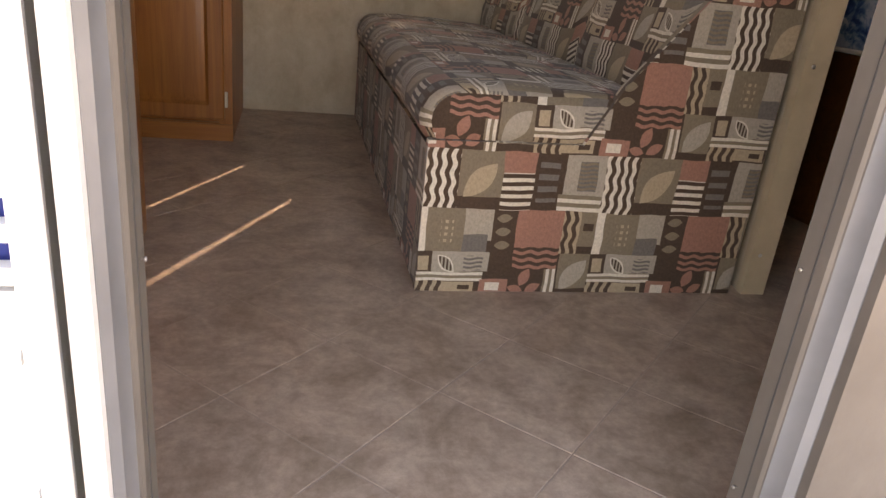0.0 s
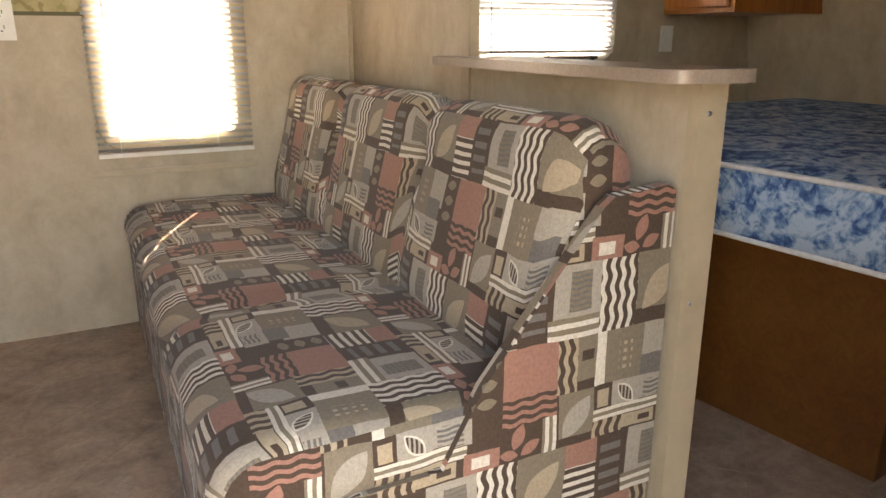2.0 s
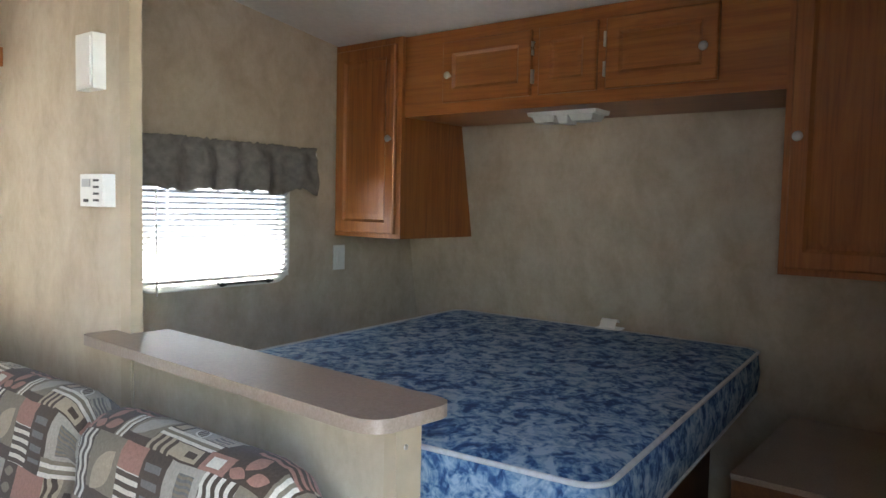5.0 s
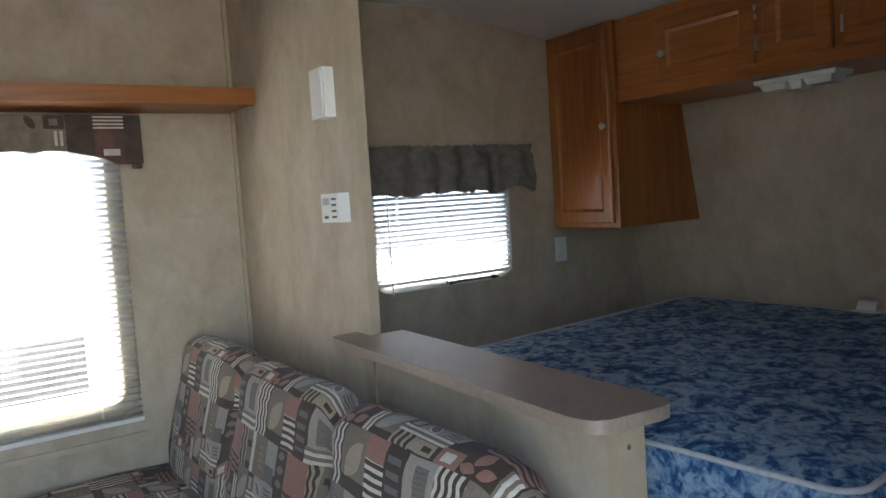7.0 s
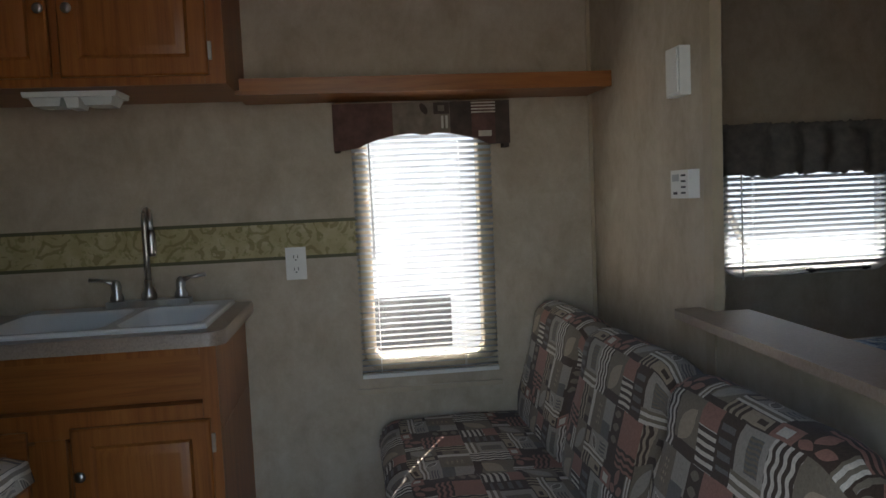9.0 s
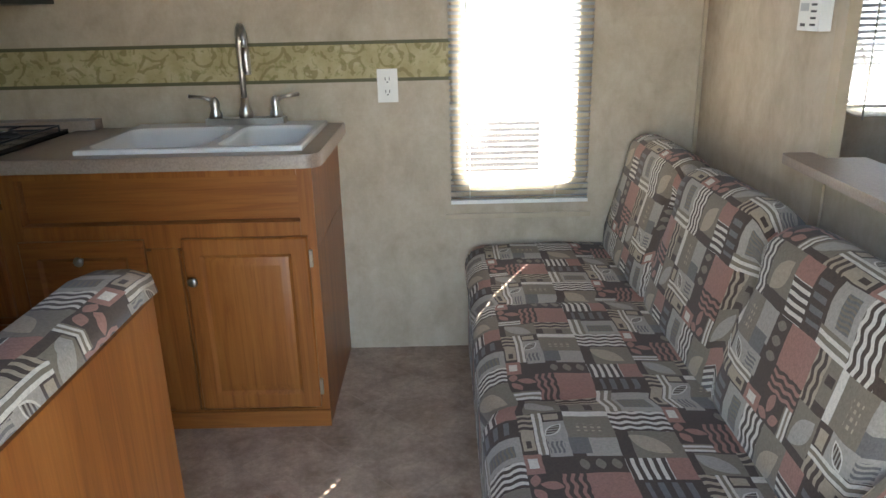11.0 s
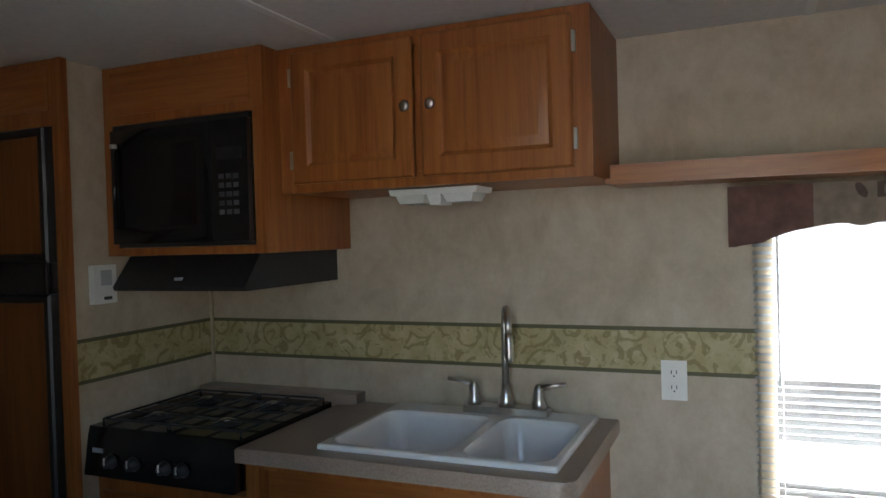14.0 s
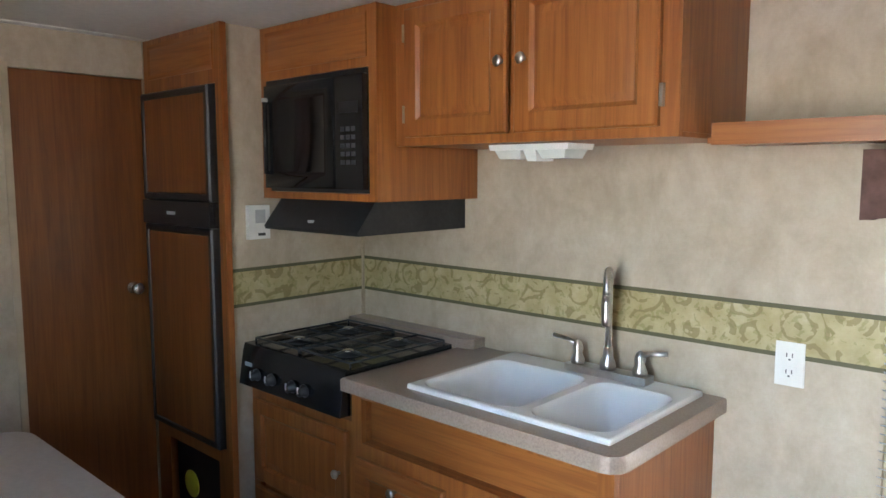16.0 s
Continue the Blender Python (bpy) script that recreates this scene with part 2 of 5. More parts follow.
def glass_mat():
    n = Nodes("window_glass", 0.02)
    n.bsdf.inputs["Transmission Weight"].default_value = 1.0
    n.bsdf.inputs["IOR"].default_value = 1.45
    return n.color((0.95, 0.97, 0.96))


def counter_mat():
    n = Nodes("laminate", 0.32)
    p = n.coords()
    a = n.ramp(n.noise(p, 170, 4, 0.75), (0.36, (0.275, 0.205, 0.155)), (0.5, (0.325, 0.245, 0.19)), (0.66, (0.375, 0.29, 0.23)))
    b = n.ramp(n.noise(p, 6, 3), (0.3, (0.88, 0.87, 0.86)), (0.7, (1, 1, 1)))
    return n.color(n.mix(1.0, a, b, "MULTIPLY"))


def siding_mat():
    n = Nodes("white_siding", 0.35)
    return n.color(n.ramp(n.noise(n.coords(), 3, 4), (0.3, (0.74, 0.74, 0.73)), (0.7, (0.82, 0.82, 0.81))))


def gravel_mat():
    n = Nodes("gravel", 0.9)
    p = n.coords()
    f = n.noise(p, 28, 6, 0.7)
    n.bump(f, 0.6, 0.02)
    return n.color(n.ramp(f, (0.3, (0.42, 0.37, 0.30)), (0.7, (0.60, 0.54, 0.45))))


BAND_Z, BAND_H = 1.107, 0.140
WALL = wallpaper_mat()
OAK_V, OAK_H, OAK_Y = oak_mat("oak_upright", 2), oak_mat("oak_lying", 0), oak_mat("oak_lengthwise", 1)
DOOR_WOOD = oak_mat("dark_oak_veneer", 2, 0.62, 0.42)
FLOOR, FABRIC, TICKING, BORDER = floor_mat(), fabric_mat(), mattress_mat(), border_mat()
GROUT = plain("vinyl_joint", (0.40, 0.315, 0.245), 0.6)
SLAT, GLASS, LAMINATE, SIDING, GRAVEL = blind_mat(), glass_mat(), counter_mat(), siding_mat(), gravel_mat()
CEIL = plain("ceiling_panel", (0.72, 0.70, 0.66), 0.7, 0, 0.05, 40, 0.1)
TRIM = plain("tan_trim", (0.46, 0.37, 0.255), 0.5, 0, 0.1, 14)
WHITE = plain("white_plastic", (0.78, 0.77, 0.73), 0.35, 0, 0.03, 40, 0)
ENAMEL = plain("sink_enamel", (0.80, 0.80, 0.78), 0.18, 0, 0.02, 8, 0)
BLACK = plain("black_gloss", (0.012, 0.012, 0.013), 0.16, 0, 0.2, 20, 0)
BLACK_GLASS = plain("black_oven_glass", (0.008, 0.008, 0.009), 0.09, 0, 0.1, 20, 0)
BLACK_MATT = plain("black_enamel", (0.018, 0.018, 0.019), 0.42, 0, 0.25, 60, 0.1)
CHROME = plain("chrome", (0.72, 0.72, 0.72), 0.14, 1.0, 0.05, 20, 0)
NICKEL = plain("brushed_nickel", (0.56, 0.55, 0.53), 0.3, 1.0, 0.08, 60, 0)
ALU = plain("aluminium", (0.19, 0.178, 0.165), 0.45, 0.3, 0.12, 18, 0.15)
ALU_PALE = plain("bare_aluminium", (0.20, 0.21, 0.225), 0.45, 0.3, 0.15, 9, 0.15)
JAMB = plain("grey_jamb_and_strip_shade", (0.125, 0.112, 0.10), 0.5, 0.1, 0.14, 11, 0.12)
GREY_FRAME = plain("grey_gasket", (0.12, 0.112, 0.105), 0.55, 0.0, 0.15, 14, 0.1)
VALANCE = plain("grey_cloth", (0.185, 0.165, 0.145), 0.9, 0, 0.25, 30, 0.3)
PIPING = plain("white_piping", (0.62, 0.62, 0.62), 0.8, 0, 0.1, 60, 0.2)
LENS = plain("lamp_lens", (0.72, 0.72, 0.68), 0.25, 0, 0.05, 30, 0)
BLUE = plain("blue_canvas", (0.02, 0.04, 0.22), 0.8, 0, 0.2, 30, 0.1)
YELLOW = plain("yellow_label", (0.62, 0.62, 0.05), 0.6)
INK = plain("dark_print", (0.05, 0.05, 0.05), 0.6)
GREYPRINT = plain("grey_print", (0.45, 0.46, 0.46), 0.5)
KEYGREY = plain("key_print", (0.07, 0.07, 0.072), 0.5)
RUST_CLOTH = plain("rust_cloth", (0.13, 0.068, 0.055), 0.9, 0, 0.3, 26, 0.3)
BROWN_CLOTH = plain("brown_cloth", (0.085, 0.060, 0.048), 0.9, 0, 0.25, 26, 0.3)
TAUPE_CLOTH = plain("taupe_cloth", (0.215, 0.175, 0.135), 0.9, 0, 0.25, 26, 0.3)
CREAM_CLOTH = plain("cream_cloth", (0.60, 0.55, 0.47), 0.9, 0, 0.1, 40, 0.2)
PALE = plain("pale_laminate", (0.50, 0.45, 0.39), 0.4, 0, 0.06, 60, 0.03)
BASE_WOOD = oak_mat("brown_panel", 0, 0.46, 0.45)
BASE_WOOD_Y = oak_mat("brown_panel_upright", 2, 0.46, 0.45)

# ---- mesh helpers ----


def hold(ob, parent):
    """Make ob a part of parent, staying where it is."""
    ob.parent = parent
    if parent.parent is None:
        ob.matrix_parent_inverse = parent.matrix_basis.inverted()
    return ob


def finish(name, bm, mat, parent=None, smooth=False, bevel=0.0, seg=2):
    if bevel:
        edges = [e for e in bm.edges if len(e.link_faces) == 2 and e.calc_face_angle(0) > 0.5]
        bmesh.ops.bevel(bm, geom=edges, offset=bevel, segments=seg, affect="EDGES", clamp_overlap=True)
    bmesh.ops.recalc_face_normals(bm, faces=bm.faces)
    me = bpy.data.meshes.new(name)
    bm.to_mesh(me)
    bm.free()
    me.materials.append(mat)
    for p in me.polygons:
        p.use_smooth = True
    if not smooth:
        me.set_sharp_from_angle(angle=radians(34))
    ob = new(name, me)
    if parent:
        hold(ob, parent)
    return ob


def add_box(bm, lo, hi):
    x, y, z = zip(lo, hi)
    v = [bm.verts.new((x[i], y[j], z[k])) for i in (0, 1) for j in (0, 1) for k in (0, 1)]
    for f in ((0, 1, 3, 2), (4, 6, 7, 5), (0, 4, 5, 1), (2, 3, 7, 6), (0, 2, 6, 4), (1, 5, 7, 3)):
        bm.faces.new([v[i] for i in f])


def box(name, lo, hi, mat, parent=None, bevel=0.003, seg=2):
    bm = bmesh.new()
    add_box(bm, lo, hi)
    return finish(name, bm, mat, parent, bevel=bevel, seg=seg)


def boxes(name, spans, mat, parent=None, bevel=0.0):
    bm = bmesh.new()
    for lo, hi in spans:
        add_box(bm, lo, hi)
    return finish(name, bm, mat, parent, bevel=bevel)


def prism(name, pts, axis, a, b, mat, parent=None, bevel=0.0, smooth=False, seg=2):
    """A 2D outline pushed along an axis from a to b. Outline coordinates are the two other axes in order."""
    bm = bmesh.new()

    def at(p, c):
        q = list(p)
        q.insert(axis, c)
        return bm.verts.new(q)
    lo, hi = [at(p, a) for p in pts], [at(p, b) for p in pts]
    bm.faces.new(lo)
    bm.faces.new(hi[::-1])
    for i in range(len(pts)):
        j = (i + 1) % len(pts)
        bm.faces.new((lo[i], lo[j], hi[j], hi[i]))
    return finish(name, bm, mat, parent, smooth, bevel, seg)


def wall(name, axis, a, b, u0, u1, z0, z1, holes, mat, parent=None):
    """An upright wall from a to b in thickness along axis, with holes (u0, z0, u1, z1) cut through it."""
    us = sorted({u0, u1, *[h[0] for h in holes], *[h[2] for h in holes]})
    zs = sorted({z0, z1, *[h[1] for h in holes], *[h[3] for h in holes]})

    def solid(i, k):
        if not (0 <= i < len(us) - 1 and 0 <= k < len(zs) - 1):
            return False
        u, z = (us[i] + us[i + 1]) / 2, (zs[k] + zs[k + 1]) / 2
        return not any(h[0] < u < h[2] and h[1] < z < h[3] for h in holes)
    bm = bmesh.new()

    def vert(c, u, z):
        return bm.verts.new((c, u, z) if axis == 0 else (u, c, z))
    for i in range(len(us) - 1):
        for k in range(len(zs) - 1):
            if not solid(i, k):
                continue
            ua, ub, za, zb = us[i], us[i + 1], zs[k], zs[k + 1]
            for c in (a, b):
                bm.faces.new([vert(c, *q) for q in ((ua, za), (ub, za), (ub, zb), (ua, zb))])
            for di, dk, p, q in ((-1, 0, (ua, za), (ua, zb)), (1, 0, (ub, za), (ub, zb)), (0, -1, (ua, za), (ub, za)), (0, 1, (ua, zb), (ub, zb))):
                if not solid(i + di, k + dk):
                    bm.faces.new([vert(a, *p), vert(a, *q), vert(b, *q), vert(b, *p)])
    bmesh.ops.remove_doubles(bm, verts=bm.verts, dist=1e-5)
    return tagged(finish(name, bm, mat, parent), kind="structure")


def tube(name, pts, radius, mat, parent=None, sides=12, radii=None, closed=False):
    """A round bar along a line of points."""
    bm = bmesh.new()
    pts = [Vector(p) for p in pts]
    rings = []
    q, last = None, None
    for i, p in enumerate(pts):
        a, b = pts[max(i - 1, 0)], pts[min(i + 1, len(pts) - 1)]
        d = (b - a).normalized()
        q = last.rotation_difference(d) @ q if q else d.to_track_quat("Z", "Y")
        last = d
        r = radii[i] if radii else radius
        rings.append([bm.verts.new(p + q @ Vector((r * math.cos(t), r * math.sin(t), 0))) for t in [2 * math.pi * k / sides for k in range(sides)]])
    for r0, r1 in zip(rings, rings[1:]):
        for k in range(sides):
            bm.faces.new((r0[k], r0[(k + 1) % sides], r1[(k + 1) % sides], r1[k]))
    bm.faces.new(rings[0])
    bm.faces.new(rings[-1][::-1])
    return finish(name, bm, mat, parent, True)


def lathe(name, profile, m, mat, parent=None, sides=16):
    """Turned shape: profile of (radius, height) round the z axis of the pose m."""
    bm = bmesh.new()
    rings = [[bm.verts.new(m @ Vector((r * math.cos(2 * math.pi * k / sides), r * math.sin(2 * math.pi * k / sides), h))) for k in range(sides)] for r, h in profile]
    for r0, r1 in zip(rings, rings[1:]):
        for k in range(sides):
            bm.faces.new((r0[k], r0[(k + 1) % sides], r1[(k + 1) % sides], r1[k]))
    bm.faces.new(rings[0][::-1])
    bm.faces.new(rings[-1])
    return finish(name, bm, mat, parent, True)


def rings_mesh(name, w, h, rings, m, mat, parent=None):
    """A rectangular front w by h with nested steps: rings of (inset, height towards the viewer), seen along +y."""
    bm = bmesh.new()
    loops = []
    for inset, d in rings:
        loops.append([bm.verts.new(m @ Vector((x, -d, z))) for x, z in ((inset, inset), (w - inset, inset), (w - inset, h - inset), (inset, h - inset))])
    for a, b in zip(loops, loops[1:]):
        for k in range(4):
            bm.faces.new((a[k], a[(k + 1) % 4], b[(k + 1) % 4], b[k]))
    bm.faces.new(loops[-1])
    bm.faces.new(loops[0][::-1])
    return finish(name, bm, mat, parent)


def empty(name, loc):
    ob = new(name)
    ob.location = loc
    ob.empty_display_size = 0.1
    return ob


def knob(parent, at, towards=(0, -1, 0), name="knob", size=1.0):
    m = Matrix.Translation(at) @ Vector(towards).to_track_quat("Z", "Y").to_matrix().to_4x4()
    prof = [(0.006, -0.002), (0.006, 0.010), (0.013, 0.015), (0.0155, 0.020), (0.013, 0.025), (0.006, 0.027)]
    return lathe(name, [(r * size, h * size) for r, h in prof], m, NICKEL, parent, 14)


def panel_door(parent, x0, x1, z0, z1, y, hinge=None, m=None, knob_at=None, mat=None):
    """Raised-panel cabinet door, its back on the plane y, facing -y; m turns it elsewhere."""
    m = m or Matrix.Identity(4)
    mm = m @ Matrix.Translation((x0, y, z0))
    f = 0.058
    d = rings_mesh("door", x1 - x0, z1 - z0, [(0, 0), (0, 0.014), (0.005, 0.019), (f - 0.008, 0.019), (f, 0.012), (f + 0.004, 0.010), (f + 0.026, 0.0165), (f + 0.03, 0.017)], mm, mat or OAK_V, parent)
    way = (m.to_3x3() @ Vector((0, -1, 0)))
    if knob_at:
        knob(d, m @ Vector((knob_at[0], y - 0.019, knob_at[1])), way)
    if hinge:
        hx = x1 + 0.006 if hinge == "right" else x0 - 0.006
        for z in (z0 + 0.07, z1 - 0.07):
            bm = bmesh.new()
            add_box(bm, (hx - 0.0045, y - 0.014, z - 0.026), (hx + 0.0045, y - 0.001, z + 0.026))
            bm.transform(m)
            finish("hinge", bm, NICKEL, d, bevel=0.004)
    return d

# ---- the trailer's shell ----
YF, YD = 2.41, -0.125        # inner faces of the far wall and of the door wall
XB, XE = -3.28, -2.72      # bathroom wall, end wall of the kitchen
ZC = 2.03
X0, X1 = -4.4, 2.45
W1 = (-0.762, 0.650, -0.355, 1.50)     # kitchen window opening
W2 = (0.610, 0.902, 1.272, 1.36)       # bed window opening
DOOR = (-1.168, -0.478)              # entry opening


def front_x(z):
    return 2.19 - 0.19 * (z - 0.65)


wall("wall_far", 1, YF, YF + 0.05, X0, X1, -0.05, ZC + 0.05, [W1, W2], WALL)
wall("wall_door", 1, YD - 0.03, YD, X0, X1, -0.05, ZC + 0.05, [(DOOR[0], 0.0, DOOR[1], 1.90)], WALL)
wall("wall_back", 0, X0 - 0.05, X0, YD - 0.03, YF + 0.05, -0.05, ZC + 0.05, [], WALL)
tagged(prism("wall_front", [(front_x(-0.05), -0.05), (front_x(-0.05) + 0.05, -0.05), (front_x(ZC) + 0.05, ZC + 0.05), (front_x(ZC), ZC + 0.05)],
             1, YD, YF, WALL), kind="structure")
# the ceiling dips towards the nose of the trailer
XS = 0.95


def ceil_z(x):
    return ZC - max(0.0, x - XS) * 0.135


tagged(prism("ceiling", [(X0 - 0.05, ZC), (XS, ZC), (X1, ceil_z(X1)), (X1, ZC + 0.04), (X0 - 0.05, ZC + 0.04)], 1, YD - 0.03, YF, CEIL), kind="structure")
for x in (-1.905, -0.66, 0.6, -3.22):
    tagged(box("ceiling_trim", (x - 0.012, YD, ZC - 0.004), (x + 0.012, YF - 0.001, ZC + 0.002), WHITE, bevel=0.0015), kind="structure")
tagged(box("floor", (X0 - 0.05, YD - 0.03, -0.06), (X1, YF, -0.0010), GROUT, bevel=0), kind="structure")
tagged(boxes("trim", [((XE, YF - 0.012, 0.935), (XE + 0.012, YF, 1.34))], TRIM), kind="structure")
# corner moulding between far wall and partition
tagged(box("trim", (0.068, YF - 0.012, 0.0), (0.080, YF, ZC), TRIM, bevel=0.002), kind="structure")

# exterior skin with ribs
skin = [((X0, YD - 0.062, -0.35), (DOOR[0] - 0.03, YD - 0.03, 2.15)), ((DOOR[1] + 0.03, YD - 0.062, -0.35), (X1, YD - 0.03, 2.15)),
        ((DOOR[0] - 0.03, YD - 0.062, 1.93), (DOOR[1] + 0.03, YD - 0.03, 2.15)), ((DOOR[0] - 0.03, YD - 0.062, -0.35), (DOOR[1] + 0.03, YD - 0.03, -0.04))]
for k in range(22):
    z = -0.33 + k * 0.115
    skin.append(((X0, YD - 0.070, z), (DOOR[0] - 0.06, YD - 0.061, z + 0.045)))
    skin.append(((DOOR[1] + 0.06, YD - 0.070, z), (X1, YD - 0.061, z + 0.045)))
tagged(boxes("wall_outer", skin, SIDING), kind="structure")
tagged(box("roof", (X0, YD - 0.062, ZC + 0.055), (X1, YF + 0.05, ZC + 0.1), SIDING), kind="structure")
tagged(box("floor_frame", (X0, YD - 0.04, -0.35), (X1, YF + 0.05, -0.065), GREY_FRAME), kind="structure")


def awning():
    """Unseen canopy over the bedroom window, added to keep the high sun off its blind."""
    e = tagged(empty("awning", (1.5, YF + 0.06, 2.08)), "unseen white canvas awning on metal arms, added to shade the bedroom window", "awning")
    x0, x1, y0, y1, za, zb = 0.85, 2.25, YF + 0.052, YF + 1.13, 2.085, 1.955
    bm = bmesh.new()
    n = 12
    top = [[bm.verts.new((x, y0 + (y1 - y0) * k / n, za + (zb - za) * k / n - 0.05 * math.sin(math.pi * k / n))) for k in range(n + 1)] for x in (x0, x1)]
    for k in range(n):
        bm.faces.new((top[0][k], top[1][k], top[1][k + 1], top[0][k + 1]))
    cloth = finish("canvas", bm, SIDING, e, True)
    cloth.modifiers.new("thick", "SOLIDIFY").thickness = 0.003
    tube("roller", [(x0 - 0.03, y1, zb), (x1 + 0.03, y1, zb)], 0.035, SIDING, e, 14)
    for x in (x0, x1):
        tube("arm", [(x, y0 + 0.01, 0.7), (x, y1, zb)], 0.018, NICKEL, e, 8)


awning()

# ground and the sheet of gravel to the horizon
bm = bmesh.new()
bmesh.ops.create_grid(bm, x_segments=8, y_segments=8, size=400)
bm.transform(Matrix.Translation((0, 0, -0.72)))
tagged(finish("ground", bm, GRAVEL), kind="structure")


def entry_frame():
    """Aluminium door frame: two jambs, head and sill, each with steps and a gasket."""
    e = tagged(empty("entry_door_frame", (-0.825, -0.12, 0)), "worn aluminium entry door frame with grey gasket", "door frame", kind="structure")
    for s, x in ((1, DOOR[0]), (-1, DOOR[1])):
        # right strip is wide and grey, not white: its shade is in the colour
        fl = 0.016 if s > 0 else 0.16
        prism("outer_strip", [(x - s * fl, -0.212), (x + s * 0.002, -0.212), (x + s * 0.002, -0.199), (x - s * fl, -0.199)], 2, 0.0, 1.90, SIDING if s > 0 else JAMB, e, 0.002)
        prism("channel", [(x - s * 0.001, -0.1985), (x + s * 0.003, -0.1985), (x + s * 0.010, -0.190), (x + s * 0.011, -0.176), (x + s * 0.016, -0.166), (x - s * 0.001, -0.166)],
              2, 0.0, 1.90, ALU_PALE, e, 0.001)
        prism("jamb", [(x - s * 0.001, -0.1655), (x + s * 0.018, -0.1655), (x + s * 0.021, -0.162), (x + s * 0.024, -0.126), (x + s * 0.022, -0.123), (x - s * 0.001, -0.123)],
              2, 0.0, 1.90, JAMB, e, 0.001)
        box("seam", (min(x + s * 0.015, x + s * 0.0232), -0.1490, 0.0), (max(x + s * 0.015, x + s * 0.0232), -0.1475, 1.9), INK, e, 0)
        for k in range(7):
            knob(e, (x + s * 0.0235, -0.135, 0.12 + k * 0.28), (s, 0, 0), "screw", 0.16)
    box("head", (DOOR[0] - 0.07, -0.21, 1.90), (DOOR[1] + 0.07, -0.123, 1.94), ALU, e)
    box("sill", (DOOR[0] - 0.02, -0.22, -0.022), (DOOR[1] + 0.02, -0.13, -0.0005), ALU, e)


entry_frame()


def entry_leaf():
    """The entry door, swung open against the outside of the trailer."""
    e = tagged(empty("entry_door", (-1.26, -0.2, 0)), "open white entry door with slatted blue vent", "door")
    x0, x1, y0, y1 = -1.86, -1.190, -0.252, -0.217
    wall("panel", 1, y0, y1, x0, x1, 0.0, 1.86, [(x0 + 0.1, 0.425, x1 - 0.012, 0.60)], SIDING, e)
    box("vent_back", (x0 + 0.1, y1 - 0.012, 0.425), (x1 - 0.012, y1 - 0.006, 0.60), BLUE, e, 0)
    for k in range(6):
        box("slat", (x0 + 0.1, y0 - 0.002, 0.430 + k * 0.031), (x1 - 0.012, y0 + 0.012, 0.443 + k * 0.031), WHITE, e, 0.003)
    box("edge", (x1 - 0.010, y0 - 0.006, 0.0), (x1 + 0.001, y0 - 0.0005, 1.86), SIDING, e)
    for z in (0.1, 0.25, 0.37):
        box("rib", (x0, y0 - 0.006, z), (x1 - 0.012, y0 + 0.002, z + 0.012), SIDING, e, 0.002)


entry_leaf()

# ---- windows with their blinds ----


def rounded(x0, z0, x1, z1, r, k=5):
    pts = []
    for cx, cz, a in ((x1 - r, z1 - r, 0), (x0 + r, z1 - r, 90), (x0 + r, z0 + r, 180), (x1 - r, z0 + r, 270)):
        for i in range(k + 1):
            t = radians(a + 90 * i / k)
            pts.append((cx + r * math.cos(t), cz + r * math.sin(t)))
    return pts


def ring_frame(name, w, width, y0, y1, r, mat, parent):
    """A rounded window frame, from y0 (room side) to y1, round the opening w."""
    bm = bmesh.new()
    outer = rounded(w[0] - width, w[1] - width, w[2] + width, w[3] + width, r + width)
    inner = rounded(w[0] + 0.004, w[1] + 0.004, w[2] - 0.004, w[3] - 0.004, r)
    loops = [[bm.verts.new((x, y, z)) for x, z in p] for p, y in ((outer, y1), (outer, y0 + 0.004), ([(a + (b - a) * 0.1, c + (d - c) * 0.1) for (a, c), (b, d) in zip(outer, inner)], y0),
                                                                ([(a + (b - a) * 0.9, c + (d - c) * 0.9) for (a, c), (b, d) in zip(outer, inner)], y0), (inner, y0 + 0.004), (inner, y1 + 0.05), (outer, y1 + 0.05))]
    for a, b in zip(loops, loops[1:]):
        for k in range(len(a)):
            bm.faces.new((a[k], a[(k + 1) % len(a)], b[(k + 1) % len(a)], b[k]))
    return finish(name, bm, mat, parent)


def window(name, w, r, mat, label, wide=0.028):
    e = tagged(empty(name, ((w[0] + w[2]) / 2, YF, w[1])), label, "window", kind="structure")
    ring_frame("frame", w, wide, YF - 0.012, YF - 0.001, r, mat, e)
    g = box("pane", (w[0], YF + 0.030, w[1]), (w[2], YF + 0.034, w[3]), GLASS, e, 0)
    g.visible_shadow = False
    return e


window("window_1", W1, 0.045, TRIM, "kitchen window in a rounded tan frame", 0.045)
wb = window("window_2", W2, 0.05, WHITE, "bedroom window in a rounded white plastic frame")
box("latch_bar", (0.93, YF - 0.026, 0.886), (1.20, YF - 0.012, 0.896), BLACK_MATT, wb, 0.003)
for x in (0.95, 1.18):
    lathe("latch", [(0.012, 0), (0.012, 0.01), (0.006, 0.016), (0.006, 0.03)], Matrix.Translation((x, YF - 0.012, 0.890)) @ Matrix.Rotation(radians(90), 4, "X"), BLACK_MATT, wb)


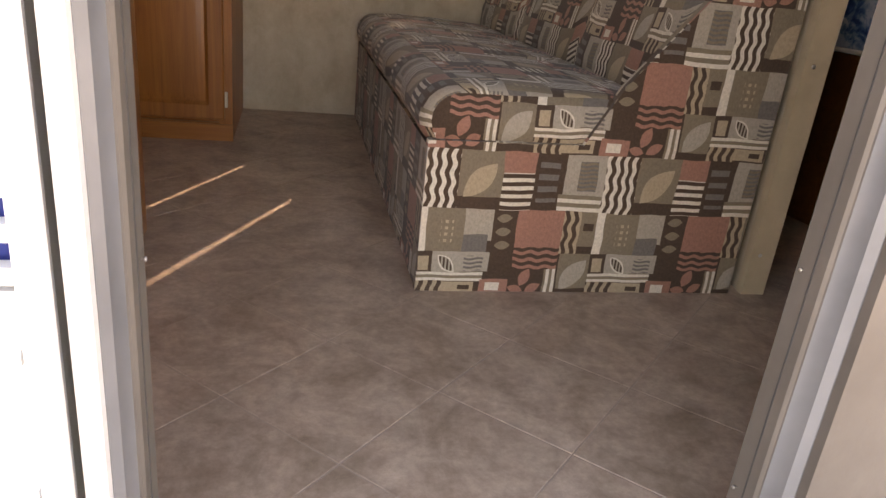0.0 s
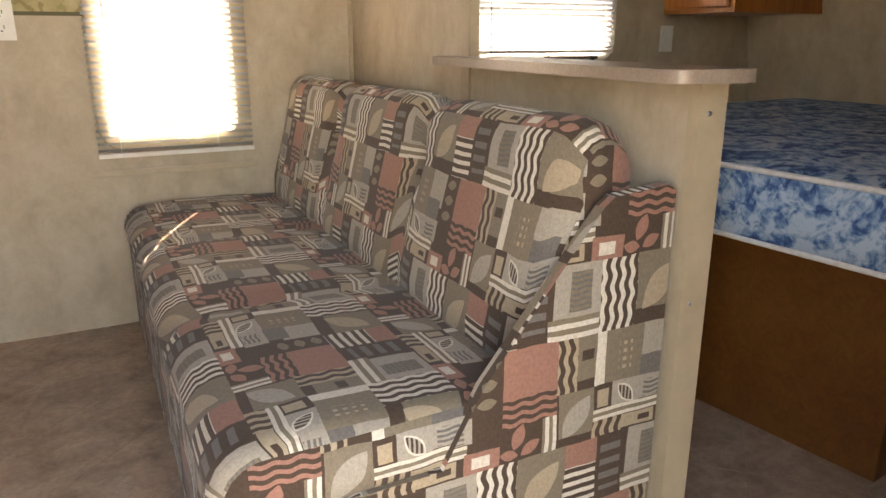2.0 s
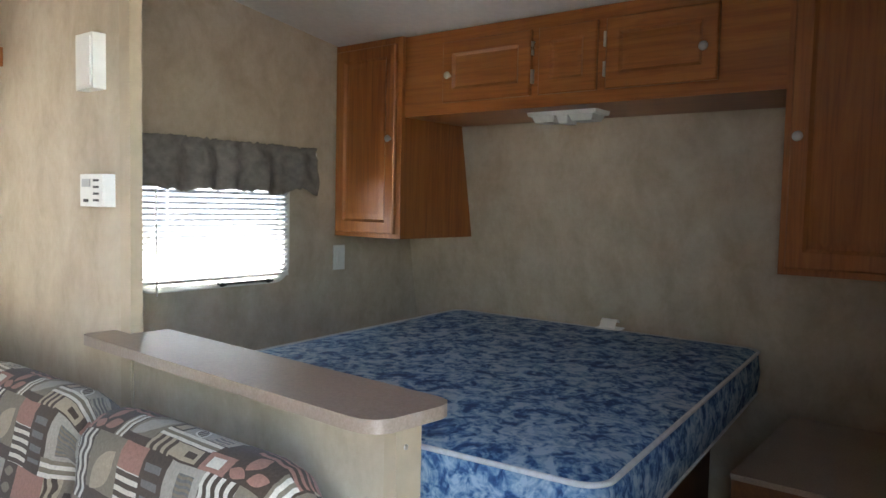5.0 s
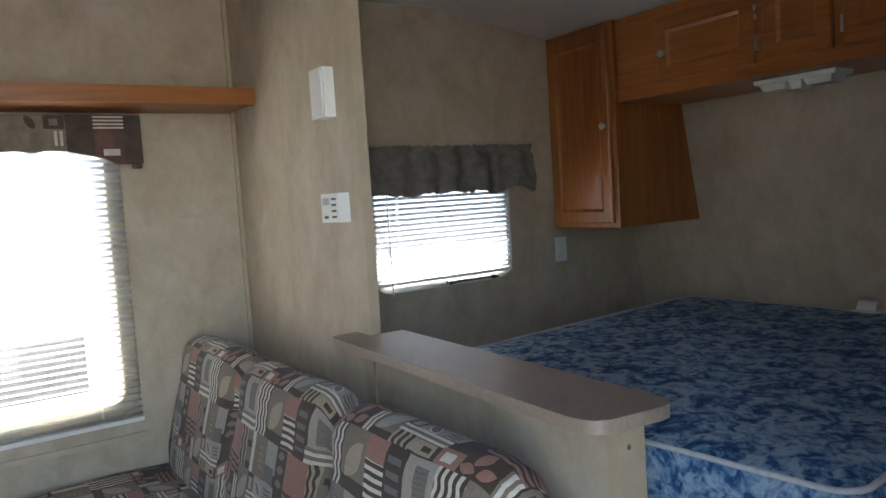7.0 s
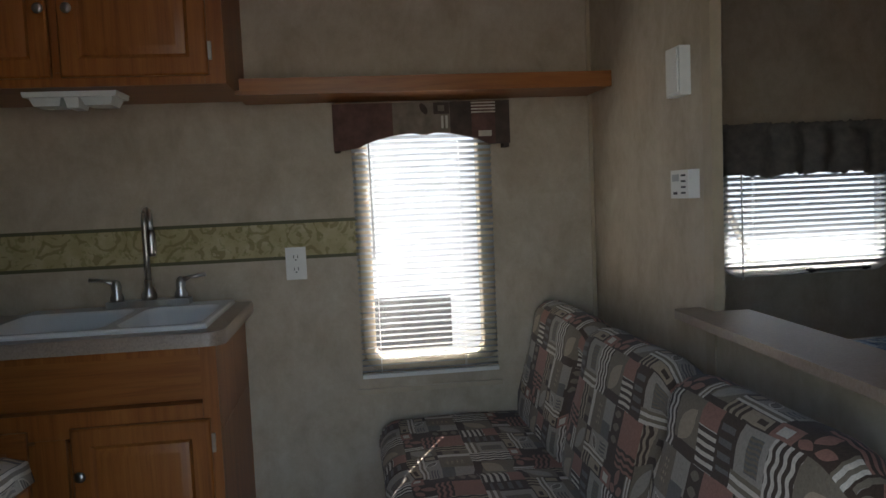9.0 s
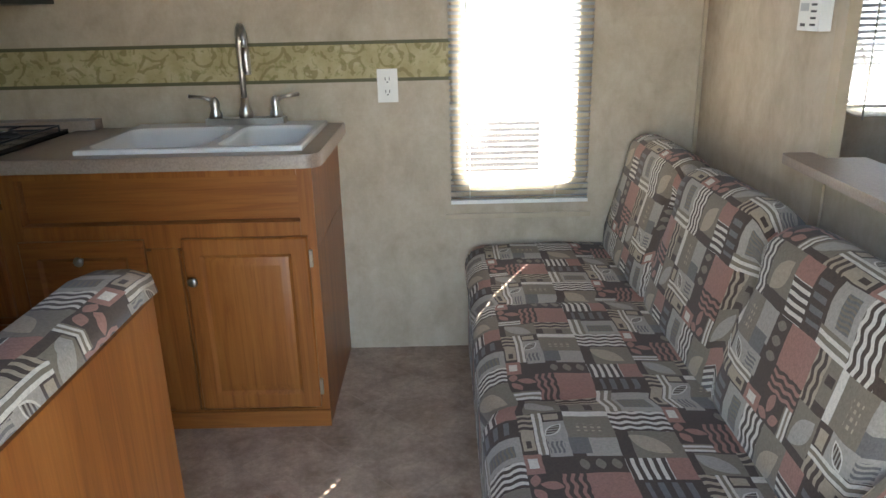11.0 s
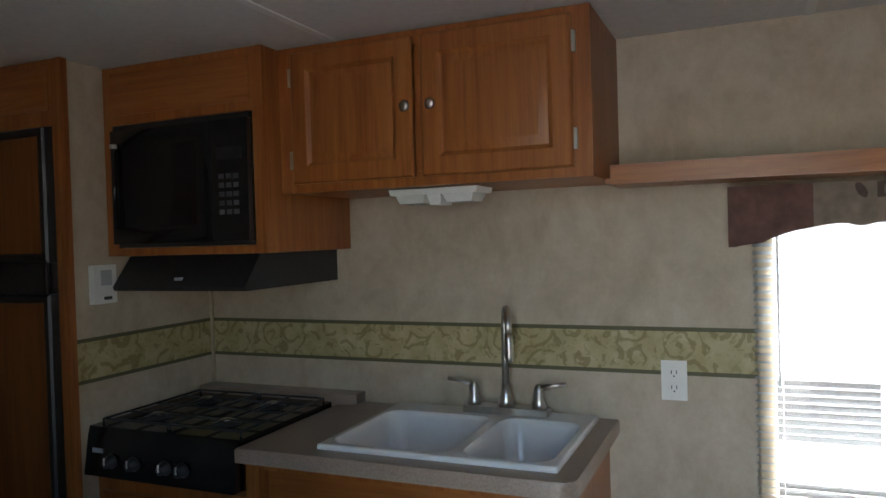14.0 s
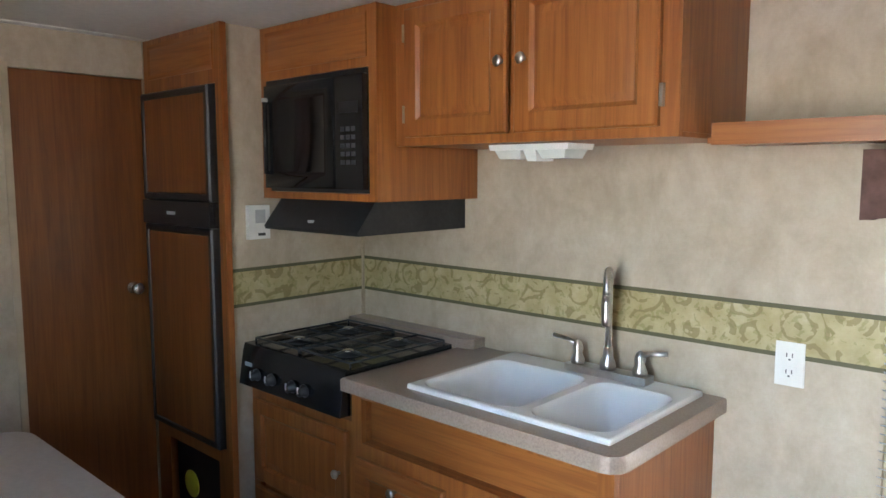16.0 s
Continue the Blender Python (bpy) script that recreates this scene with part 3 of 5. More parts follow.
def blind(x0, x1, z0, z1, cords, label, tilt=27, pitch=0.0215):
    """Slatted blind: head rail, slats in stretches between the cord holes, bottom rail, cords."""
    y = YF - 0.030
    e = tagged(empty("window_blind", ((x0 + x1) / 2, y, z0)), label, "blind")
    box("head_rail", (x0, y - 0.014, z1 - 0.028), (x1, y + 0.014, z1), WHITE, e)
    box("bottom_rail", (x0, y - 0.012, z0), (x1, y + 0.012, z0 + 0.014), WHITE, e, 0.004)
    stops = [x0, *cords, x1]
    bm = bmesh.new()
    c, s = math.cos(radians(tilt)), math.sin(radians(tilt))
    gap = 0.0032
    for a, b in zip(stops, stops[1:]):
        a2, b2 = a + (gap if a != x0 else 0), b - (gap if b != x1 else 0)
        prev = None
        for k in range(5):
            q = -1 + 0.5 * k
            yy, bow = q * 0.0125, 0.0016 * (1 - q * q)
            pa = (-yy * c - bow * s, yy * s + bow * c)
            row = [bm.verts.new((x, pa[0], pa[1])) for x in (a2, b2)]
            if prev:
                bm.faces.new((prev[0], prev[1], row[1], row[0]))
            prev = row
    # narrow bridges on both sides of each cord hole
    for cx in cords:
        for q0, q1 in ((-1, -0.24), (0.24, 1)):
            vs = []
            for q in (q0, q1):
                yy, bow = q * 0.0125, 0.0016 * (1 - q * q)
                vs.append([bm.verts.new((x, -yy * c - bow * s, yy * s + bow * c)) for x in (cx - gap, cx + gap)])
            bm.faces.new((vs[0][0], vs[0][1], vs[1][1], vs[1][0]))
    me = bpy.data.meshes.new("slat")
    bm.to_mesh(me)
    bm.free()
    me.materials.append(SLAT)
    n = int((z1 - z0 - 0.05) / pitch)
    for k in range(n):
        ob = new("slat", me)
        ob.location = (0, y, z0 + 0.024 + k * pitch)
        ob.rotation_euler = (radians(random.uniform(-1.5, 1.5)), 0, 0)
        hold(ob, e)
    for cx in cords:
        for d in (-0.0135, 0.0135):
            tube("cord", [(cx, y + d, z0 + 0.01), (cx, y + d, z1 - 0.02)], 0.0008, WHITE, e, 5)
    tube("wand", [(x0 + 0.06, y - 0.02, z1 - 0.03), (x0 + 0.062, y - 0.022, z1 - 0.5)], 0.003, WHITE, e, 6)
    return e


blind(-0.813, -0.312, 0.592, 1.53, (-0.743, -0.432), "white slatted window blind, lowered over the kitchen window", 25)
blind(0.585, 1.268, 0.908, 1.37, (0.70, 1.225), "white slatted window blind, lowered over the bedroom window", 32)
tagged(prism("window_sill_trim", [(YF - 0.014, 0.528), (YF, 0.524), (YF, 0.545), (YF - 0.010, 0.545)], 0, -0.835, -0.295, TRIM, None, 0.002), kind="structure")


def cloth_uv(ob, flip=False):
    """Unrolled cloth coordinates in metres: along the length, and round the section."""
    me = ob.data
    uvl = me.uv_layers.new(name="UVMap")
    for p in me.polygons:
        nx, ny, nz = (abs(c) for c in p.normal)
        for li in p.loop_indices:
            v = me.vertices[me.loops[li].vertex_index].co
            if ny >= nx and ny >= nz:
                uv = (v.x + 0.757, v.z)
            elif nx >= nz:
                uv = (v.y * -1 + 3.0, v.z)
            else:
                uv = (v.y * -1 + 3.0, v.x)
            uvl.data[li].uv = uv
    return ob


def valance_kitchen():
    """A board covered with big cloth patches, its lower edge cut in two shallow arches."""
    e = tagged(empty("window_valance", (-0.55, YF, 1.41)), "brown and taupe patchwork window valance with a scalloped lower edge", "valance")
    x0, x1, zt, zb = -0.871, -0.247, 1.572, 1.408
    yb, yf = YF - 0.055, YF - 0.075

    def edge(x):
        t = (x - x0 - 0.09) / (x1 - x0 - 0.17)
        if t <= 0 or t >= 1:
            return zb + 0.012 * max(0.0, min(1.0, (x - x0) / 0.09))
        return zb + 0.012 + 0.047 * math.sin(math.pi * t) ** 0.7 - 0.010 * math.exp(-((t - 0.5) / 0.06) ** 2)

    def strip(part, a, b, mat, y0, y1, top=zt):
        n = max(2, int((b - a) / 0.012))
        xs = [a + (b - a) * k / n for k in range(n + 1)]
        return prism(part, [(a, top)] + [(x, edge(x)) for x in xs] + [(b, top)], 1, y0, y1, mat, e, 0.0015)
    strip("front_board", x0, x1, BROWN_CLOTH, yf, yb)
    strip("patch", x0 - 0.002, -0.665, RUST_CLOTH, yf - 0.004, yf - 0.0005)
    strip("patch", -0.6645, -0.462, TAUPE_CLOTH, yf - 0.004, yf - 0.0005)
    strip("patch", -0.385, -0.300, RUST_CLOTH, yf - 0.004, yf - 0.0005)
    for k in range(4):
        box("stripe", (-0.386, yf - 0.007, 1.562 - k * 0.011), (-0.299, yf - 0.0042, 1.567 - k * 0.011), CREAM_CLOTH, e, 0.001)
    box("stripe", (-0.362, yf - 0.007, 1.446), (-0.315, yf - 0.0042, 1.466), CREAM_CLOTH, e, 0.001)
    for x in (-0.494, -0.479):
        box("stripe", (x, yf - 0.007, 1.478), (x + 0.008, yf - 0.0042, 1.522), CREAM_CLOTH, e, 0.001)
    box("square", (-0.520, yf - 0.007, 1.528), (-0.464, yf - 0.0042, 1.568), BROWN_CLOTH, e, 0.001)
    box("square", (-0.505, yf - 0.010, 1.538), (-0.482, yf - 0.0072, 1.558), TAUPE_CLOTH, e, 0.001)
    pts = [(-0.555 + 0.012 * math.cos(radians(a)) - 0.008 * math.sin(radians(a)), 1.548 + 0.020 * math.sin(radians(a))) for a in range(0, 360, 30)]
    prism("leaf", pts, 1, yf - 0.007, yf - 0.0042, BROWN_CLOTH, e)
    for x in (x0, x1 - 0.02):
        box("return", (x, YF - 0.054, zb), (x + 0.02, YF, zt), BROWN_CLOTH, e, 0.002)


def valance_bed():
    """Gathered grey cloth on a rod."""
    e = tagged(empty("window_valance", (0.9, YF, 1.26)), "gathered dark grey cloth valance with ruffled edges", "valance")
    bm = bmesh.new()
    n, rows = 150, 12
    x0, x1, zt, zb = 0.52, 1.375, 1.458, 1.262
    grid = []
    for i in range(n + 1):
        x = x0 + (x1 - x0) * i / n
        col = []
        for k in range(rows + 1):
            t = k / rows
            z = zt + (zb - zt) * t + 0.05 * noise.noise((x * 9, 0, 0)) * (t - 0.15) + 0.008 * noise.noise((x * 60, 0, 3))
            puff = 0.020 * math.sin(x * 34 + 2.6 * math.sin(x * 7)) * (0.45 + 0.55 * t) + 0.022 * noise.noise((x * 16, t * 2.2, 2))
            top = 0.014 if abs(t - 0.12) < 0.06 else 0.0
            col.append(bm.verts.new((x, YF - 0.090 - puff + top, z)))
        grid.append(col)
    for a, b in zip(grid, grid[1:]):
        for k in range(rows):
            bm.faces.new((a[k], b[k], b[k + 1], a[k + 1]))
    ob = finish("cloth", bm, VALANCE, e, True)
    md = ob.modifiers.new("thick", "SOLIDIFY")
    md.thickness = 0.003
    tube("rod", [(x0 - 0.01, YF - 0.018, zt - 0.03), (x1 + 0.01, YF - 0.018, zt - 0.03)], 0.004, WHITE, e, 8)
    for x in (x0, x1):
        box("bracket", (x - 0.005, YF - 0.088, zt - 0.04), (x + 0.005, YF, zt - 0.02), WHITE, e)


valance_kitchen()
valance_bed()

# ---- wallpaper border ----
tagged(box("wall_border", (XE + 0.006, YF - 0.003, BAND_Z - BAND_H / 2), (W1[0] - 0.03, YF + 0.001, BAND_Z + BAND_H / 2), BORDER, bevel=0), kind="structure")
tagged(box("wall_border", (XE - 0.001, 1.785, BAND_Z - BAND_H / 2), (XE + 0.003, YF - 0.004, BAND_Z + BAND_H / 2), BORDER, bevel=0), kind="structure")

# ---- shelf along the far wall ----
sh = tagged(empty("wall_shelf", (-0.6, YF, 1.6)), "long oak wall shelf with a front rail", "shelf")
box("board", (-1.172, 2.167, 1.588), (0.066, YF - 0.001, 1.602), OAK_H, sh)
box("front_rail", (-1.155, 2.150, 1.584), (0.066, 2.167, 1.636), OAK_H, sh, 0.004)

# ---- partition between sofa and bed, a little out of square ----
SKEW = Matrix.Translation((0.028, 0.65, 0)) @ Matrix.Rotation(radians(-1.8), 4, "Z")


def askew(ob):
    ob.matrix_basis = SKEW @ ob.matrix_basis
    return ob


askew(tagged(box("partition_wall", (0.0, 0.845, 0.0), (0.022, 1.755, ZC), WALL, bevel=0), kind="structure"))
askew(tagged(box("partition_trim", (-0.003, 0.800, 0.28), (0.025, 0.846, ZC), TRIM, bevel=0.008), kind="structure"))
askew(tagged(box("half_wall", (0.002, 0.016, 0.0), (0.050, 0.799, 0.904), WALL, bevel=0), kind="structure"))
pt = askew(tagged(box("half_wall_post", (-0.002, -0.010, 0.0), (0.056, 0.015, 0.904), TRIM, bevel=0.006), kind="structure"))
for z in (0.10, 0.53, 0.855):
    lathe("screw", [(0.005, 0), (0.0045, 0.0015), (0.002, 0.002)], SKEW @ Matrix.Translation((0.02, -0.0095, z)) @ Matrix.Rotation(radians(90), 4, "X"), NICKEL, pt, 10)


def ledge():
    pts = [(-0.06, 0.87), (-0.078, 0.863), (-0.085, 0.845), (-0.095, 0.0), (-0.092, -0.025), (-0.082, -0.045), (-0.062, -0.057), (0.035, -0.066), (0.055, -0.062), (0.069, -0.050), (0.075, -0.03), (0.085, 0.798), (-0.006, 0.798), (-0.006, 0.87)]
    askew(tagged(prism("half_wall_ledge", pts, 2, 0.906, 0.927, LAMINATE, None, 0.007, seg=3), "tan speckled laminate ledge on a half wall", "ledge"))


ledge()

# ---- seen through the blinds: the next trailer ----
nt = tagged(empty("neighbour_trailer", (0, 6.7, -0.72)), "white trailer parked alongside, with a dark hatch", "trailer")
box("body", (-6.0, 5.5, -0.25), (6.0, 7.9, 2.45), SIDING, nt, 0.06, 3)
boxes("rib", [((-5.9, 5.488, -0.15 + k * 0.3), (5.9, 5.499, -0.11 + k * 0.3)) for k in range(8)], SIDING, nt)
box("hatch", (-0.70, 5.476, 0.04), (-0.07, 5.487, 0.455), GREY_FRAME, nt, 0.004)
box("wheel_skirt", (-5.5, 5.7, -0.72), (5.5, 7.7, -0.252), GREY_FRAME, nt)

# ---- sofa ----


def swept(name, prof, y0, y1, parent, crown=0.0, sections=1, round_end=0.02, shift=(0, 0)):
    """A cushion: closed section (x, z) run along y, pinched between sections and at its ends. Cloth runs round the section."""
    bm = bmesh.new()
    uvl = bm.loops.layers.uv.new("UVMap")
    cx, cz = sum(p[0] for p in prof) / len(prof), sum(p[1] for p in prof) / len(prof)
    ys, scl = [], []
    L = (y1 - y0) / sections
    for s in range(sections):
        for k in range(13):
            t = k / 12
            if s and k == 0:
                continue
            ys.append(y0 + (s + t) * L)
            e = min(t, 1 - t) * L
            dip = round_end * (1 - min(1, e / (round_end * 2.2))) ** 2
            scl.append(dip)
    lens = [0.0]
    for a, b in zip(prof, prof[1:] + prof[:1]):
        lens.append(lens[-1] + math.dist(a, b))
    rings = []
    for y, d in zip(ys, scl):
        ring = []
        for x, z in prof:
            r = math.hypot(x - cx, z - cz) or 1
            wob = 0.004 * noise.noise((x * 9, y * 6, z * 9))
            f = (r - d + wob) / r
            ring.append(bm.verts.new((cx + (x - cx) * f, y, cz + (z - cz) * f)))
        rings.append(ring)
    n = len(prof)
    for i in range(len(rings) - 1):
        for k in range(n):
            j = (k + 1) % n
            f = bm.faces.new((rings[i][k], rings[i + 1][k], rings[i + 1][j], rings[i][j]))
            for lp, (yy, ll) in zip(f.loops, ((ys[i], lens[k]), (ys[i + 1], lens[k]), (ys[i + 1], lens[k + 1]), (ys[i], lens[k + 1]))):
                lp[uvl].uv = (-yy + 3.3 + shift[0], ll + shift[1])
    for ring, flip in ((rings[0], 1), (rings[-1], -1)):
        f = bm.faces.new(ring[::flip])
        for lp in f.loops:
            lp[uvl].uv = (lp.vert.co.x + 0.757, lp.vert.co.z)
    ob = finish(name, bm, FABRIC, parent, True)
    return ob


def arc(cx, cz, r, a0, a1, n=6):
    return [(cx + r * math.cos(radians(a0 + (a1 - a0) * k / n)), cz + r * math.sin(radians(a0 + (a1 - a0) * k / n))) for k in range(n + 1)]


def sofa():
    e = tagged(empty("sofa", (-0.4, 1.5, 0)), "sofa upholstered in brown, rust and grey patchwork fabric", "sofa")
    y0, y1 = 0.655, 2.395
    cloth_uv(box("base", (-0.755, y0 + 0.004, 0.0), (-0.02, y1, 0.315), FABRIC, e, 0.008))
    seat = arc(-0.70, 0.365, 0.068, 270, 90, 10) + [(-0.6, 0.440), (-0.4, 0.436), (-0.2, 0.425), (-0.16, 0.41), (-0.16, 0.30)]
    swept("seat_cushion", seat, y0, y1, e, sections=3, round_end=0.016, shift=(0.05, 0.1))
    back = [(-0.255, 0.40), (-0.255, 0.46)] + [(-0.225, 0.60), (-0.195, 0.72)] + arc(-0.11, 0.772, 0.075, 170, 20, 8) + [(-0.03, 0.70), (-0.02, 0.42)]
    swept("back_cushion", back, y0 + 0.03, y1, e, sections=3, round_end=0.036, shift=(0.12, 0.2))
    # side flap that climbs to the top of the arm
    side = [(-0.757, 0.0), (-0.008, 0.0), (-0.004, 0.735), (-0.02, 0.745), (-0.13, 0.735), (-0.15, 0.72), (-0.36, 0.46), (-0.43, 0.335), (-0.757, 0.33)]
    cloth_uv(prism("side_panel", side, 1, y0 - 0.012, y0 + 0.012, FABRIC, e, 0.008, seg=3))


sofa()

# ---- bed and its overhead cabinets ----


def mattress():
    e = tagged(empty("mattress", (1.3, 1.4, 0.51)), "bare blue floral mattress with white piping", "mattress")
    z0, z1 = 0.536, 0.705
    x0, x1, y0, y1 = 0.0, 1.68, 0.0, 1.46
    bm = bmesh.new()
    r = 0.06

    def warp(x, y):
        # lies a few degrees askew on its base
        a, b = x / x1, y / y1
        return 0.445 + 1.665 * a - 0.125 * b + 0.13 * a * b, 0.492 + 0.138 * a + 1.44 * b + 0.01 * a * b

    def outline(inset, z):
        return [bm.verts.new((*warp(x, y), z)) for x, y in rounded(x0 + inset, y0 + inset, x1 - inset, y1 - inset, r)]
    loops = [outline(0.03, z0), outline(0.005, z0 + 0.012), outline(-0.004, (z0 + z1) / 2), outline(0.005, z1 - 0.012), outline(0.02, z1), outline(0.07, z1 + 0.008), outline(0.25, z1 + 0.014)]
    for a, b in zip(loops, loops[1:]):
        for k in range(len(a)):
            bm.faces.new((a[k], a[(k + 1) % len(a)], b[(k + 1) % len(a)], b[k]))
    bm.faces.new(loops[0][::-1])
    bm.faces.new(loops[-1])
    finish("ticking", bm, TICKING, e, True)
    for z in (z0 + 0.010, z1 - 0.004):
        pts = [(*warp(x, y), z) for x, y in rounded(x0 + 0.006, y0 + 0.006, x1 - 0.006, y1 - 0.006, r, 8)]
        tube("piping", pts + pts[:1], 0.0065, PIPING, e, 8)


mattress()
bb = tagged(empty("platform_bed", (1.3, 1.4, 0)), "brown wood-grain panel bed base under the mattress", "bed")
prism("foot_panel", [(0.655, 0.617), (0.675, 0.620), (0.44, YF - 0.004), (0.42, YF - 0.004)], 2, 0.0, 0.523, BASE_WOOD, bb)
prism("side_panel", [(0.676, 0.620), (2.10, 0.805), (2.10, 0.825), (0.676, 0.640)], 2, 0.0, 0.523, BASE_WOOD_Y, bb)
prism("board", [(0.48, 0.525), (2.08, 0.655), (2.13, YF - 0.006), (0.35, YF - 0.006)], 2, 0.524, 0.535, BASE_WOOD, bb)
ns = tagged(empty("nightstand_box", (1.9, 0.2, 0)), "low dark brown corner box beside the bed", "cabinet")
box("body", (1.40, YD + 0.004, 0.0), (2.14, 0.528, 0.44), BASE_WOOD, ns)
box("top", (1.385, YD + 0.003, 0.4405), (2.15, 0.5285, 0.458), LAMINATE, ns)
tagged(box("care_tag", (2.00, 1.17, 0.720), (2.07, 1.27, 0.726), WHITE, bevel=0.001), "small white paper tag lying on the mattress", "tag")
bm = bmesh.new()
for k in range(5):
    t = k / 4
    for d in (0, 1):
        bm.verts.new((2.015 + 0.05 * t, 1.19 + 0.07 * d, 0.727 + 0.035 * math.sin(t * 2.6)))
bm.verts.ensure_lookup_table()
for k in range(4):
    bm.faces.new([bm.verts[i] for i in (2 * k, 2 * k + 1, 2 * k + 3, 2 * k + 2)])
tg = finish("paper_fold", bm, WHITE, bpy.data.objects["care_tag"])
tg.modifiers.new("thick", "SOLIDIFY").thickness = 0.001


def wing(y_wall, y_in, x_wall, x_in, z_low, knob_z):
    """A hanging wardrobe beside the bed: its face is turned a little, its side follows the sloping front wall."""
    e = tagged(empty("bed_wing_cabinet", (x_wall, y_in, 1.07)), "hanging oak wardrobe cabinet with one raised-panel door", "cabinet", "bed overhead cabinets")
    z0, z1 = z_low, 1.94
    bm = bmesh.new()
    lo = [bm.verts.new(p) for p in ((x_wall, y_wall, z0), (x_in, y_in, z0), (front_x(z0) - 0.003, y_in, z0), (front_x(z0) - 0.003, y_wall, z0))]
    hi = [bm.verts.new(p) for p in ((x_wall, y_wall, z1), (x_in, y_in, z1), (front_x(z1) - 0.003, y_in, z1), (front_x(z1) - 0.003, y_wall, z1))]
    bm.faces.new(lo)
    bm.faces.new(hi[::-1])
    for k in range(4):
        bm.faces.new((lo[k], lo[(k + 1) % 4], hi[(k + 1) % 4], hi[k]))
    finish("body", bm, OAK_V, e, bevel=0.004)
    a, b = Vector((x_wall, y_wall, 0)), Vector((x_in, y_in, 0))
    if y_wall < y_in:
        a, b = b, a
    d = (b - a)
    m = Matrix.Translation((a.x, a.y, 0)) @ Matrix.Rotation(math.atan2(d.y, d.x), 4, "Z")
    w = d.length
    kx = w - 0.045 if y_wall > y_in else 0.045
    panel_door(e, 0.02, w - 0.025, z0 + 0.02, z1 - 0.03, -0.001, None, m, (kx, knob_z))


wing(YF - 0.002, 2.00, 1.578, 1.572, 1.072, 1.505)
wing(YD + 0.002, 0.470, 1.572, 1.572, 1.038, 1.45)


def bridge():
    e = tagged(empty("bed_bridge_cabinet", (1.75, 1.28, 1.70)), "oak overhead cabinets bridging across the bed", "cabinet", "bed overhead cabinets")
    y0, y1, z0, z1, xf = 0.473, 1.997, 1.598, 1.937, 1.590
    prism("body", [(xf, z0), (front_x(z0) - 0.003, z0), (front_x(z1) - 0.003, z1), (xf, z1)], 1, y0, y1, OAK_Y, e, 0.003)
    m = Matrix.Translation((xf, y1, 0)) @ Matrix.Rotation(radians(-90), 4, "Z")
    for a, b, k in ((0.215, 0.630, 0.255), (0.665, 0.900, None), (0.935, 1.320, 1.280)):
        panel_door(e, a, b, z0 + 0.045, z1 - 0.05, -0.001, "right" if k and k < 1 else ("left" if k else None), m, (k, z0 + 0.15) if k else None, OAK_Y)


bridge()


def strip_lamp(name, at, w, d, label, turn=0):
    """Low under-cabinet lamp: white body, clear ribbed lens, bulb bump."""
    e = tagged(empty(name, at), label, "lamp")
    m = Matrix.Translation(at) @ Matrix.Rotation(radians(turn), 4, "Z")

    def slab(part, w, d, z0, z1, mat, taper, x=0.0):
        bm = bmesh.new()
        lo = [bm.verts.new(m @ Vector((x + sx * w / 2 * taper, sy * d / 2 * taper, z0))) for sx, sy in ((-1, -1), (1, -1), (1, 1), (-1, 1))]
        hi = [bm.verts.new(m @ Vector((x + sx * w / 2, sy * d / 2, z1))) for sx, sy in ((-1, -1), (1, -1), (1, 1), (-1, 1))]
        bm.faces.new(lo)
        bm.faces.new(hi[::-1])
        for k in range(4):
            bm.faces.new((lo[k], lo[(k + 1) % 4], hi[(k + 1) % 4], hi[k]))
        finish(part, bm, mat, e, bevel=0.005, seg=3)
    slab("body", w, d, -0.016, 0.0, WHITE, 0.97)
    for s in (-1, 1):
        slab("lens", w * 0.34, d * 0.85, -0.040, -0.0165, LENS, 0.80, s * w * 0.27)
    slab("switch_plate", w * 0.16, d * 0.8, -0.046, -0.0165, WHITE, 0.75)


strip_lamp("bed_lamp", (1.755, 1.30, 1.597), 0.30, 0.12, "white lamp with clear lenses under the bed cabinets", 90)
strip_lamp("kitchen_lamp", (-1.634, 2.13, 1.597), 0.27, 0.13, "white lamp with clear lenses under the kitchen cabinets")


def plate(name, at, w, h, d, mat, label, cat, side="far"):
    """A small wall fixture. at: centre on the wall."""
    x, y, z = at
    if side == "far":
        lo, hi = (x - w / 2, y - d, z - h / 2), (x + w / 2, y, z + h / 2)
    else:
        lo, hi = ((x - d, y - w / 2, z - h / 2), (x, y + w / 2, z + h / 2)) if side == "left" else ((x, y - w / 2, z - h / 2), (x + d, y + w / 2, z + h / 2))
    e = tagged(empty(name, at), label, cat)
    box("cover", lo, hi, mat, e, min(0.004, d * 0.4), 3)
    return e


oe = plate("wall_outlet", (-1.03, YF, 1.022), 0.072, 0.116, 0.007, WHITE, "white double power outlet on the kitchen wall", "outlet")
for dz in (-0.022, 0.022):
    box("socket", (-1.047, YF - 0.0095, 1.022 + dz - 0.016), (-1.013, YF - 0.006, 1.022 + dz + 0.016), WHITE, oe, 0.002)
    for dx in (-0.007, 0.007):
        box("slot", (-1.03 + dx - 0.0012, YF - 0.0105, 1.022 + dz - 0.003), (-1.03 + dx + 0.0012, YF - 0.009, 1.022 + dz + 0.008), INK, oe, 0)
    box("slot", (-1.0325, YF - 0.0105, 1.022 + dz - 0.011), (-1.0275, YF - 0.009, 1.022 + dz - 0.007), INK, oe, 0)
se = plate("light_switch", (1.604, YF, 0.967), 0.070, 0.115, 0.007, WHITE, "white light switch below the bed cabinet", "switch")
